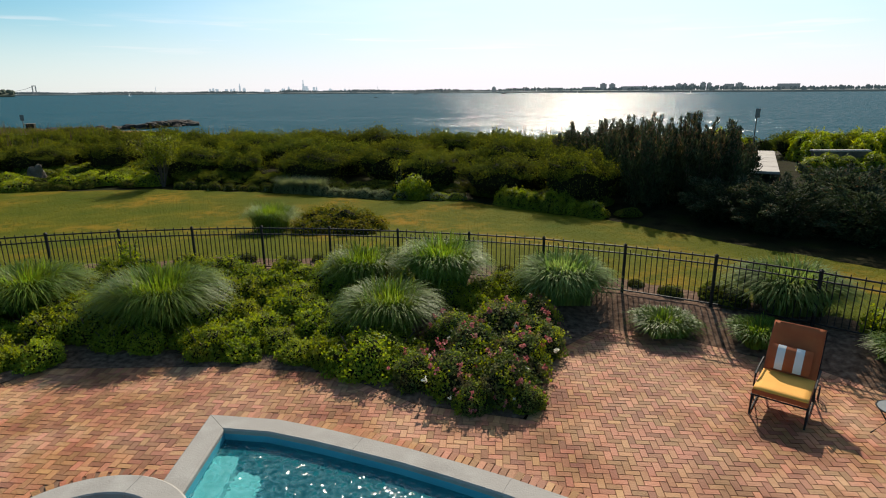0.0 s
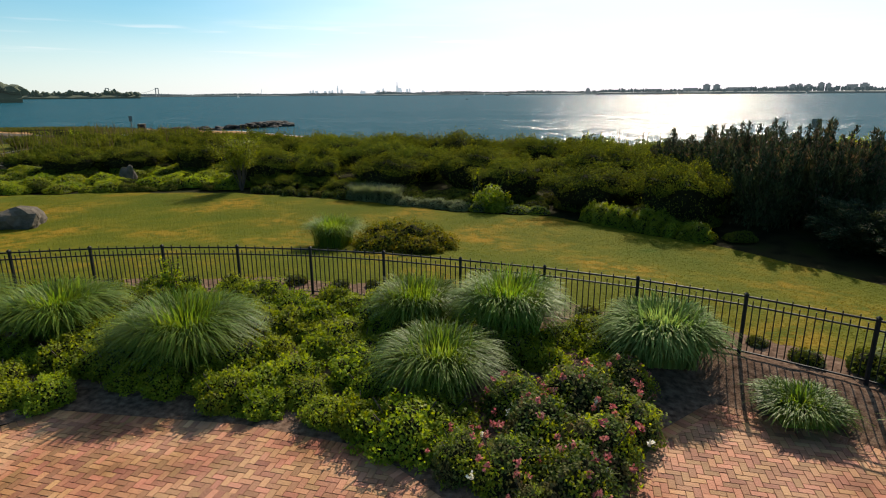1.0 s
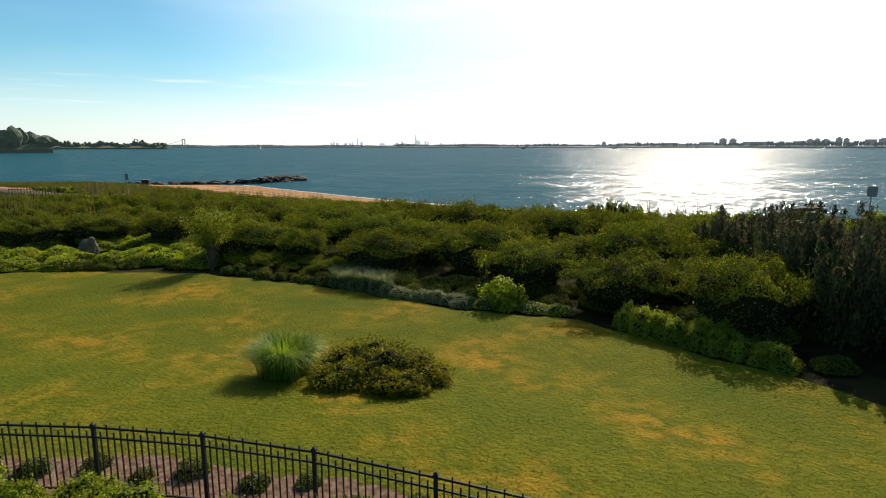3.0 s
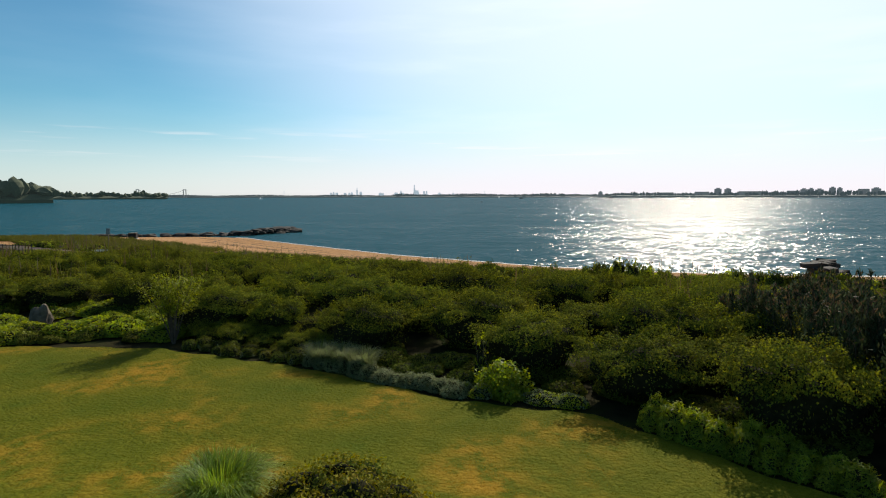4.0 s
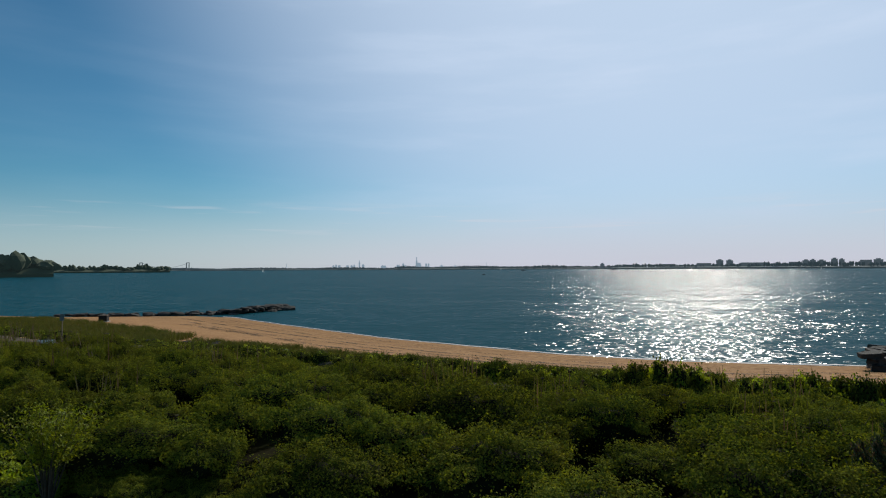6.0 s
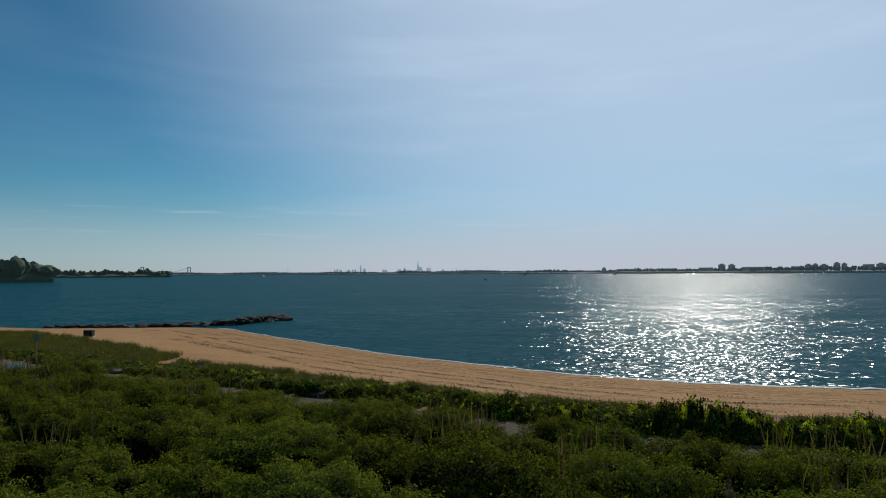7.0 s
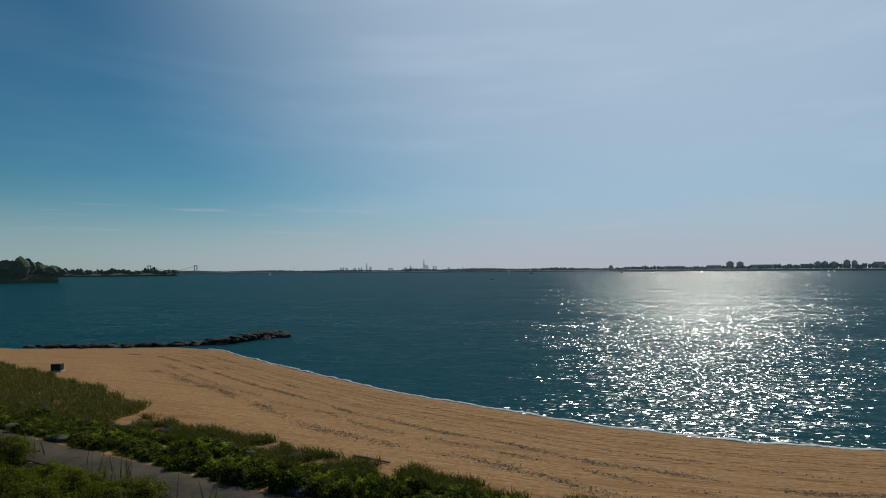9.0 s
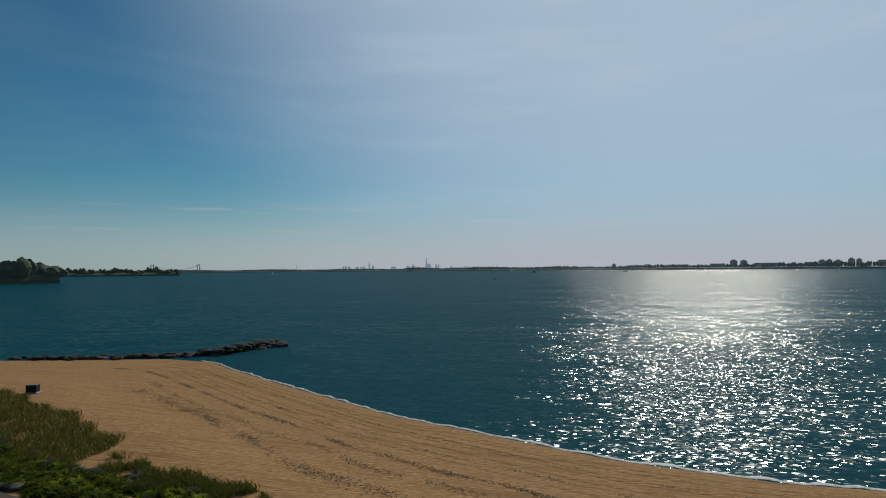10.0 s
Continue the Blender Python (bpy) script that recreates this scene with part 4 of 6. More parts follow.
    for k, (x0, x1, mt, nm) in enumerate([(-0.29, -0.20, M_ORANGE, "rust_panel"), (-0.20, -0.085, M_CREAM, "cream_stripe"), (-0.085, 0.06, M_ORANGE, "rust_panel"), (0.06, 0.175, M_CREAM, "cream_stripe"), (0.175, 0.29, M_ORANGE, "rust_panel")]):
        bm = bmesh.new()
        cols = 4
        front, back = [], []
        for a in range(cols + 1):
            x = x0 + (x1 - x0) * a / cols
            fr, bk = [], []
            for b in range(9):
                z = -0.2 + 0.4 * b / 8
                th = 0.085 * (max(0, 1 - (abs(x) / 0.30) ** 2.5)) ** 0.6 * (max(0, 1 - (abs(z) / 0.205) ** 2.5)) ** 0.6
                fr.append(bm.verts.new((x, -th, z)))
                bk.append(bm.verts.new((x, th, z)))
            front.append(fr)
            back.append(bk)
        for a in range(cols):
            for b in range(8):
                bm.faces.new((front[a][b], front[a + 1][b], front[a + 1][b + 1], front[a][b + 1]))
                bm.faces.new((back[a][b], back[a][b + 1], back[a + 1][b + 1], back[a + 1][b]))
        bmesh.ops.transform(bm, matrix=pm, verts=bm.verts)
        for f in bm.faces:
            f.smooth = True
        part(nm, bm, mt, pil)
    return ob, pil


chair, pillow = lounge_chair()
chair.matrix_basis = pose(5.28, 7.97, 0.004, 0, 0, -38.5)
pillow.matrix_basis = pose(5.28, 7.97, 0.004, 0, 0, -38.5)


def side_table():
    ob = thing("side_table", "small black iron side table with a round glass top", "side table")
    bm = bmesh.new()
    bmesh.ops.create_cone(bm, cap_ends=True, segments=28, radius1=0.24, radius2=0.24, depth=0.012, matrix=pose(0, 0, 0.47))
    part("glass_top", bm, M_SIGN, ob, "pale glass top")
    part("rim", tube_bm([(0.245 * math.cos(a), 0.245 * math.sin(a), 0.47) for a in [2 * math.pi * k / 24 for k in range(25)]], 0.012, 5), M_BLACK, ob)
    for k in range(3):
        a = 2.1 * k + 0.5
        part("leg", tube_bm([(0.22 * math.cos(a), 0.22 * math.sin(a), 0.46), (0.08 * math.cos(a), 0.08 * math.sin(a), 0.24), (0.24 * math.cos(a), 0.24 * math.sin(a), 0.012)], 0.011, 6), M_BLACK, ob)
    return ob


side_table().location = (6.43, 7.2, 0.002)

# ---- island bed on the lawn ----
isl = grass_clump(501, 1.12, 0.78, 2000, M_GRASS, "upright green grass clump on the lawn island", 0.5, 0.02, 0.7)
isl.location = (-6.2, 20.05, zat(-6.2, 20.05) + 0.02)
for i, (x, y, s) in enumerate([(-4.7, 20.4, (1.15, 0.95, 0.98)), (-3.7, 20.2, (1.2, 1.05, 1.02)), (-2.8, 20.4, (1.0, 0.9, 0.86)), (-4.0, 21.2, (1.3, 0.9, 1.0)), (-4.6, 19.6, (0.95, 0.75, 0.66)), (-3.2, 19.5, (1.0, 0.7, 0.64))]):
    j = bush("spreading_juniper", 510 + i, s, 2900, 0.095, 0.04, [M_JUNIPER, M_LEAF], "spreading golden juniper on the lawn island", "juniper", [0.75, 0.25], False, "spreading junipers", lumps=26, depth=0.4, sharp=0.3, sprigs=0.25)
    j.location = (x, y, zat(x, y) + 0.02)
for i, (x, y) in enumerate([(-8.3, 29.9), (-7.4, 29.75), (-6.6, 29.4)]):
    g = grass_clump(530 + i, 0.75, 0.55, 900, M_LAVENDER, "grey-green lavender clump along the lawn edge", 0.4, 0.02, 0.3, 4)
    g.location = (x, y + 0.25, zat(x, y) + 0.02)

# border along the far lawn edge
lav = [bush("lavender_bush", 540 + i, (0.55, 0.5, 0.58), 1500, 0.14, 0.02, [M_LAVENDER], "silvery grey lavender bush along the lawn edge", "lavender", None, False, "lavender row", depth=0.3, sprigs=0.4, spread=0.5) for i in range(2)]
k = 0
for u in np.linspace(0, 1, 12):
    x = -8.7 + u * 5.7
    y = float(np.interp(x, LAWN_X, LAWN_Y)) + 0.55 + 0.15 * math.sin(9 * u)
    m = pose(x, y, zat(x, y), 0, 0, 77 * k)
    ob = lav[k] if k < 2 else copy_thing(lav[k % 2], m)
    ob.matrix_basis = m
    s = 0.85 + 0.3 * ((k * 31) % 7) / 7
    ob.scale = (s, s, s * (1.15 if u < 0.5 else 0.8))
    k += 1
bright = bush("bright_shrub", 560, (1.2, 0.85, 1.4), 3400, 0.11, 0.075, [M_LEAF_YELLOW, M_LEAF_GREEN], "bright yellow-green shrub at the lawn edge", "shrub", [0.7, 0.3], True, "", core=False, depth=0.45, shell=0.5)
bright.location = (-1.45, 28.1, zat(-1.45, 28.1))
sprig = bush("bright_shrub", 561, (0.35, 0.35, 1.9), 420, 0.11, 0.075, [M_LEAF_YELLOW], "thin yellow-green shoot beside the bright shrub", "shrub", None, True, "", depth=0.5, shell=0.6)
sprig.location = (-2.3, 29.2, zat(-2.3, 29.2))
for i, (x, y, s) in enumerate([(-0.2, 27.75, (0.75, 0.5, 0.45)), (0.6, 27.6, (0.7, 0.5, 0.42)), (-2.1, 27.9, (0.5, 0.45, 0.5)), (-2.7, 28.2, (0.4, 0.4, 0.4))]):
    b = bush("low_bush", 570 + i, s, 1300, 0.06, 0.03, [M_LAVENDER, M_LEAF_GREEN], "low grey-green bush at the lawn edge", "bush", [0.6, 0.4], False, "low bushes at the lawn edge")
    b.location = (x, y, zat(x, y))
per = [bush("perennial_clump", 580 + i, (0.55, 0.5, 0.75), 1400, 0.15, 0.03, [M_LEAF_GREEN, M_LEAF_YELLOW], "fresh green perennial clump along the lawn edge", "perennial", [0.4, 0.6], False, "perennials along the lawn edge", depth=0.35, sprigs=0.3, spread=0.5) for i in range(2)]
for k, u in enumerate(np.linspace(0, 1, 17)):
    x = 2.7 + u * 3.7
    y = float(np.interp(x, LAWN_X, LAWN_Y)) + 0.6 + 0.5 * (k % 2)
    m = pose(x, y, zat(x, y), 0, 0, 67 * k)
    ob = per[k] if k < 2 else copy_thing(per[k % 2], m)
    ob.matrix_basis = m
    s = 0.75 + 0.35 * ((k * 31) % 7) / 7
    ob.scale = (s, s, s * (1.25 if u < 0.7 else 0.95))
heath = bush("heather_mound", 600, (0.42, 0.4, 0.42), 1000, 0.05, 0.025, [M_LEAF, M_LAVENDER], "small grey-green heather mound at the lawn edge", "heather", [0.7, 0.3], False, "heather mounds at the lawn edge")
r = np.random.default_rng(61)
for k in range(16):
    x = -14.6 + 5.6 * k / 15 + r.uniform(-0.1, 0.1)
    y = float(np.interp(x, LAWN_X, LAWN_Y)) + 0.5 + 0.55 * (k % 2) + r.uniform(-0.1, 0.1)
    m = pose(x, y, zat(x, y), 0, 0, 63 * k)
    ob = heath if k == 0 else copy_thing(heath, m)
    ob.matrix_basis = m
    s = r.uniform(0.7, 1.25)
    ob.scale = (s, s, s)
low = [bush("ground_cover", 610 + i, (1.0, 0.9, 0.55), 2200, 0.085, 0.055, mats, "spreading %s ground-cover plants at the lawn edge" % w, "ground cover", None, False, "ground-cover plants") for i, (mats, w) in enumerate([([M_LEAF_YELLOW], "yellow-green"), ([M_LEAF_GREEN], "green"), ([M_LEAF], "dark green")])]
spots = []
for k in range(150):
    x = -39 + 23 * r.random()
    y0 = float(np.interp(x, LAWN_X, LAWN_Y))
    d = 0.7 + 7.0 * r.random()
    spots.append((x, y0 + d, 2 if (d < 1.8 and x > -23) or r.random() < 0.2 else (0 if r.random() < 0.55 else 1)))
used = set()
for x, y, t in spots:
    m = pose(x, y, zat(x, y), 0, 0, 360 * r.random())
    ob = copy_thing(low[t], m) if t in used else low[t]
    used.add(t)
    ob.matrix_basis = m
    s = r.uniform(0.7, 1.3)
    ob.scale = (s, s, s * r.uniform(0.7, 1.2))

# dark low growth added in the hollow behind the border to stand for shade
for k in range(30):
    x = -8.2 + 16.2 * (k + r.random()) / 30
    y = float(np.interp(x, LAWN_X, LAWN_Y)) + r.uniform(1.5, 3.9)
    if (x + 1.45) ** 2 + (y - 28.1) ** 2 < 1.6:
        continue
    ob = copy_thing(low[2], pose(x, y, zat(x, y), 0, 0, 360 * r.random()))
    s = r.uniform(0.7, 1.1)
    ob.scale = (s, s, s * r.uniform(0.7, 1.0))

# standing stone and boulder
stone = tagged(new("standing_stone", rock_mesh("standing_stone", np.random.default_rng(71), M_STONE, 1.0, 3)), "upright grey standing stone among ground cover", "stone")
stone.matrix_basis = pose(-23.9, 33.5, zat(-23.9, 33.5) + 0.35, 0, 5, 20)
stone.scale = (0.42, 0.36, 0.75)
boulder = tagged(new("boulder", rock_mesh("boulder", np.random.default_rng(72), M_STONE, 0.6, 3)), "low weathered boulder lying on the lawn", "boulder")
boulder.matrix_basis = pose(-20.7, 22.4, zat(-20.7, 22.4) + 0.18, 0, 0, -12)
boulder.scale = (1.1, 0.8, 1.25)


# small vase-shaped tree
def vase_tree(seed, h, w):
    r = np.random.default_rng(seed)
    ob = thing("small_tree", "small vase-shaped tree with yellowish narrow leaves", "tree")
    bm = bmesh.new()
    tips = []
    for k in range(16):
        a = 2 * math.pi * k / 16 + r.uniform(-0.2, 0.2)
        e = r.uniform(0.25, 1.0)
        pts = [(0.05 * math.cos(a), 0.05 * math.sin(a), 0), (0.35 * w * e * math.cos(a), 0.35 * w * e * math.sin(a), 0.45 * h), (w * e * math.cos(a), w * e * math.sin(a), h * r.uniform(0.85, 1.0))]
        tube_bm(pts, 0.03, 5, bm, 0.25)
        tips.append(np.array(pts))
    part("trunk", bm, M_BARK, ob, "many thin upright stems")
    m = 5200
    idx = r.integers(0, len(tips), m)
    s = r.uniform(0.35, 1.0, m)
    P = np.empty((m, 3))
    for i in range(m):
        p = tips[idx[i]]
        P[i] = p[1] + (p[2] - p[1]) * (s[i] - 0.35) / 0.65
    P += r.normal(size=(m, 3)) * np.array([0.17, 0.17, 0.12])
    N = np.tile([0.6, 0.0, 0.3], (m, 1))
    part("crown", quads_mesh("crown", leaf_quads(P, N, 0.13, 0.035, r, 1.0), [M_LEAF_YELLOW, M_LEAF], r.choice(2, m, p=[0.6, 0.4])), None, ob)
    return ob


vase_tree(81, 3.0, 1.5).location = (-15.8, 32.0, zat(-15.8, 32.0))

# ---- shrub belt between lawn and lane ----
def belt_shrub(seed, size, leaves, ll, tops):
    return bush("dune_shrub", seed, size, leaves, ll, ll * 0.62, [M_LEAF, M_LEAF_OLIVE_LIT], "dense wind-clipped green shrub in the dune thicket", "shrub", [1 - tops, tops], True, "dune thicket shrubs", tops=0.55, lumps=60, depth=0.34, sharp=0.22, sprigs=0.10, shell=0.14, spread=0.55, boxy=2.6, under=0.55, bare=0.5)


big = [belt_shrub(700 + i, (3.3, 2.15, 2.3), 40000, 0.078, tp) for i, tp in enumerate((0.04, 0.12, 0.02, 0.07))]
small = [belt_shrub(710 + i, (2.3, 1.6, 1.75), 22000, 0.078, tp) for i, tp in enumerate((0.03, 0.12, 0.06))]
r = np.random.default_rng(77)
placed = []
firsts = set()
row = [(x, float(np.interp(x, LAWN_X, LAWN_Y)) + d) for x, d in ((-7.6, 3.4), (-4.2, 3.7), (-0.6, 3.9), (2.9, 3.2), (6.3, 3.4))]
for k in range(14000):
    x, y = row[k] if k < len(row) else (r.uniform(-52, 27), r.uniform(28, 64))
    yl, yp = float(np.interp(x, LAWN_X, LAWN_Y)), float(np.interp(x, PATH_X, PATH_Y))
    front = (2.9 if x > -9 else 3.4) if x > -16 else 6.5
    if x < -34:
        front = 14 + (-34 - x) * 0.9
    if y < yl + front or y > yp - 3.2:
        continue
    if x > 9 and y < 30:
        continue
    if x > 15.2:
        continue
    back = np.clip((y - yl - 4) / 12, 0, 1)
    large = k < len(row) or r.random() > 0.2 + 0.55 * back
    own = 1.9 if large else 1.4
    if any(((x - a) / 1.25) ** 2 + (y - b) ** 2 < (own + q) ** 2 * 0.60 for a, b, q in placed):
        continue
    placed.append((x, y, own))
    kinds = big if large else small
    src = kinds[r.integers(0, len(kinds))]
    m = pose(x, y, zat(x, y) - 0.05, 0, 0, r.uniform(-28, 28) + 180 * r.integers(0, 2))
    ob = copy_thing(src, m) if src.name in firsts else src
    firsts.add(src.name)
    ob.matrix_basis = m
    wide_ = r.uniform(0.85, 1.25)
    hz = np.interp(x, [-46, -38, -24, -10], [0.6, 0.98, 1.12, 1.12]) * r.uniform(0.76, 1.14) * (1.0 if large else 1.0 + 0.1 * back)
    ob.scale = (wide_, r.uniform(0.9, 1.15), hz * (0.8 if yp - y < 5.0 else 1.0))
k = 0
for x in np.arange(-15.5, -8.5, 1.15):
    yl = float(np.interp(x, LAWN_X, LAWN_Y))
    for d in (1.9, 2.9):
        xx, yy = x + r.uniform(-0.4, 0.4), yl + d + r.uniform(-0.3, 0.3)
        if (xx + 1.6) ** 2 + (yy - 28.4) ** 2 < 2.2 or (xx + 15.8) ** 2 + (yy - 32.0) ** 2 < 2.0:
            continue
        ob = copy_thing(small[k % 3], pose(xx, yy, zat(xx, yy) - 0.05, 0, 0, 360 * r.random()))
        s = r.uniform(0.4, 0.6)
        ob.scale = (s, s, s * r.uniform(0.8, 1.2) * (0.75 if d < 2 else 1.1))
        k += 1

# dark conifers at the lawn's corner
def conifer(seed, h, w, spiky, label):
    r = np.random.default_rng(seed)
    ob = thing("conifer_bush", label, "conifer", "dark conifers by the lawn")
    m = 26 if spiky else 34
    bm = bmesh.new()
    Q, fm = [], []
    for k in range(m):
        a, e = r.uniform(0, 2 * np.pi), math.sqrt(r.random())
        rootp = np.array([0.15 * math.cos(a), 0.15 * math.sin(a), 0.05])
        if spiky:
            end = np.array([w * e * math.cos(a), w * e * math.sin(a), h * (1 - 0.35 * e ** 2) * r.uniform(0.85, 1.08)])
            mid = np.array([0.8 * w * e * math.cos(a), 0.8 * w * e * math.sin(a), 0.4 * h])
        else:
            end = np.array([w * (0.35 + 0.65 * e) * math.cos(a), w * (0.35 + 0.65 * e) * math.sin(a), h * r.uniform(0.35, 1.0) * (1 - 0.45 * e ** 2)])
            mid = np.array([0.5 * end[0], 0.5 * end[1], 0.75 * end[2]])
        tube_bm([tuple(rootp), tuple(mid), tuple(end)], 0.035, 5, bm, 0.2)
        c = 420
        s = r.uniform(0.05, 1.0, c)[:, None]
        P = np.where(s < 0.5, rootp + (mid - rootp) * s * 2, mid + (end - mid) * (s - 0.5) * 2)
        fat = (0.34 if spiky else 0.42) * (1.12 - s)
        P = P + r.normal(size=(c, 3)) * fat * np.array([1, 1, 0.6])
        P[:, 2] = np.maximum(P[:, 2], 0.05)
        dirn = (end - mid) / np.linalg.norm(end - mid)
        T = dirn + 0.42 * r.normal(size=(c, 3))
        T /= np.linalg.norm(T, axis=1)[:, None]
        B = np.cross(T, r.normal(size=(c, 3)))
        B /= np.linalg.norm(B, axis=1)[:, None]
        L = 0.19 * r.uniform(0.6, 1.4, (c, 1))
        Q.append(np.stack([P - T * L / 2, P + B * 0.024, P + T * L / 2, P - B * 0.024], 1))
        # spiky ends browner: gold backlight put into colour, over real brown tips
        fm.append(np.where((s[:, 0] > 0.8) & (r.random(c) < (0.3 if spiky else 0.1)), 2, np.where((s[:, 0] > 0.72) & (r.random(c) < (0.25 if spiky else 0.5)), 1, 0)))
    part("trunk", bm, M_BARK, ob)
    part("crown", quads_mesh("crown", np.concatenate(Q), [M_LEAF_DARK, M_LEAF_TIP, M_LEAF_BROWN], np.concatenate(fm)), None, ob)
    return ob


spikes = [conifer(800 + i, 3.7, 1.5, True, "tall dark spiky juniper beside the lawn") for i in range(3)]
feath = [conifer(820 + i, 2.6, 2.2, False, "spreading dark feathery juniper beside the lawn") for i in range(2)]
for i, (x, y, h) in enumerate([(9.3, 25.6, 1.0), (11.0, 25.2, 1.03), (12.3, 25.2, 0.93), (8.6, 28.4, 0.92), (10.2, 28.0, 1.0), (12.0, 27.6, 1.0), (13.3, 27.2, 0.84), (8.4, 31.2, 0.9), (10.2, 31.0, 0.92), (12.4, 30.2, 0.84), (7.8, 33.5, 0.82), (9.8, 34.0, 0.85)] ):
    m = pose(x, y, zat(x, y), 0, 0, 71 * i)
    ob = spikes[i] if i < 3 else copy_thing(spikes[i % 3], m)
    ob.matrix_basis = m
    ob.scale = (1.05, 1.05, h)
for i, (x, y, s) in enumerate([(12.4, 20.4, 0.9), (14.6, 19.0, 1.0), (16.6, 18.2, 1.0), (15.2, 21.6, 1.05), (17.8, 20.6, 1.1), (18.6, 17.0, 1.0), (20.5, 19.2, 1.15), (11.2, 22.4, 0.85), (13.3, 23.0, 0.62), (20.0, 15.4, 1.1), (22.5, 17.0, 1.2), (17.0, 23.6, 0.9), (20.2, 23.0, 1.0), (23.2, 21.4, 1.1)]):
    m = pose(x, y, zat(x, y), 0, 0, 97 * i)
    ob = feath[i] if i < 2 else copy_thing(feath[i % 2], m)
    ob.matrix_basis = m
    ob.scale = (s, s, s * 0.9)

# ---- dune edge: rugosa, riprap, beach grass ----
rug = [bush("beach_rose", 900 + i, (1.0, 0.9, 0.85), 1700, 0.10, 0.07, [M_LEAF_GREEN, M_LEAF], "leafy green beach rose between lane and sand", "shrub", [0.17, 0.83], False, "beach roses along the sand", depth=0.4, sharp=0.3, shell=0.35, sprigs=0.15) for i in range(3)]
r = np.random.default_rng(91)
k = 0
for x in np.arange(-66, 46, 0.75):
    yp = float(np.interp(x, PATH_X, PATH_Y))
    rows = 3 if x > -45 else 2
    for j in range(rows):
        if r.random() < 0.08:
            continue
        xx, yy = x + r.uniform(-0.5, 0.5), yp + 2.3 + 1.25 * j + r.uniform(-0.4, 0.4)
        m = pose(xx, yy, zat(xx, yy) - 0.05, 0, 0, 360 * r.random())
        ob = rug[k] if k < 3 else copy_thing(rug[k % 3], m)
        ob.matrix_basis = m
        s = r.uniform(0.8, 1.25)
        ob.scale = (s, s, s * r.uniform(0.8, 1.15) * np.interp(x, [-28, -6, 4], [0.85, 1.65 - 0.3 * j, 1.95 - 0.35 * j]) * (0.85 + 0.3 * noise.noise((0.35 * xx, 0.5, 2.0))))
        k += 1
rocks = [rock_mesh("riprap_rock", np.random.default_rng(920 + i), M_ROCK, 0.75, 2) for i in range(5)]
pale = [rock_mesh("riprap_rock", np.random.default_rng(930 + i), M_STONE, 0.6, 2) for i in range(3)]
for k in range(95):
    x = r.uniform(-60, 38)
    yp = float(np.interp(x, PATH_X, PATH_Y))
    y = yp + (5.6 + r.uniform(-0.6, 0.9) if k % 3 else 1.9 + r.uniform(-0.2, 0.4))
    ob = tagged(new("riprap_rock", (rocks if k % 4 else pale)[k % (5 if k % 4 else 3)]), "rough grey riprap rock at the dune edge", "rock", "riprap rocks")
    s = r.uniform(0.18, 0.45)
    ob.matrix_basis = pose(x, y, zat(x, y) + 0.12 * s, 0, 0, 360 * r.random())
    ob.scale = (s * 1.3, s, s)
n = 78000
x = r.uniform(-110, 45, n)
yp = np.interp(x, PATH_X, PATH_Y)
wide = np.interp(x, [-110, -70, -46, -37, -35, -22, -8, 10, 45], [15, 12, 10, 7.5, 3.6, 3.0, 2.2, 1.8, 1.8])
y = yp + np.where(x < -36, 3.6, 5.0) + wide * r.random(n) ** 1.25 + 0.7 * np.sin(x * 0.9) * np.sin(x * 0.37)
clump = np.array([noise.noise((a * 0.5, b * 0.5, 3.3)) for a, b in zip(x, y)])
keep = clump > np.where(x < -36, -0.55, -0.16)
x, y = x[keep], y[keep]
root = np.stack([x, y, height(x, y) - 0.05], -1)
az = r.uniform(0, 2 * np.pi, len(x))
side = np.stack([np.cos(az), np.sin(az), 0 * az], -1) * 0.028
hh = r.uniform(0.25, 0.62, len(x))
ln = np.stack([r.normal(0, 0.14, len(x)) - 0.05, r.normal(0, 0.14, len(x)), hh * 0.55], -1)
ln2 = ln + np.stack([r.normal(0, 0.18, len(x)) - 0.08, r.normal(0, 0.18, len(x)), hh * 0.35], -1)
Q = np.concatenate([np.stack([root - side, root + side, root + ln + side * 0.7, root + ln - side * 0.7], 1), np.stack([root + ln - side * 0.7, root + ln + side * 0.7, root + ln2 + side * 0.15, root + ln2 - side * 0.15], 1)])
tagged(new("beach_grass", quads_mesh("beach_grass", Q, M_BEACHGRASS)), "yellow-green beach grass on the dune", "grass", kind="stuff")

# tall brownish grasses and weeds rising out of the thicket
n = 14000
x, y = r.uniform(-50, 16, n), r.uniform(32, 62, n)
keep = (y > np.interp(x, LAWN_X, LAWN_Y) + np.where(x < -20, 9.0, 9.5)) & (y < np.interp(x, PATH_X, PATH_Y) - 2.0)
cl = np.array([noise.noise((a * 0.22, b * 0.3, 8.1)) for a, b in zip(x, y)])
keep &= cl > 0.18
x, y = x[keep], y[keep]
root = np.stack([x, y, height(x, y) + 0.9], -1)
az = r.uniform(0, 2 * np.pi, len(x))
side = np.stack([np.cos(az), np.sin(az), 0 * az], -1) * 0.03
top = root + np.stack([r.normal(0, 0.2, len(x)), r.normal(0, 0.2, len(x)), r.uniform(0.6, 1.45, len(x))], -1)
tagged(new("thicket_grass", quads_mesh("thicket_grass", np.stack([root - side, root + side, top + side * 0.2, top - side * 0.2], 1), [M_BEACHGRASS, M_LEAF_BROWN], r.choice(2, len(x), p=[0.6, 0.4]))), "brownish grass stems rising through the thicket", "grass", kind="stuff")

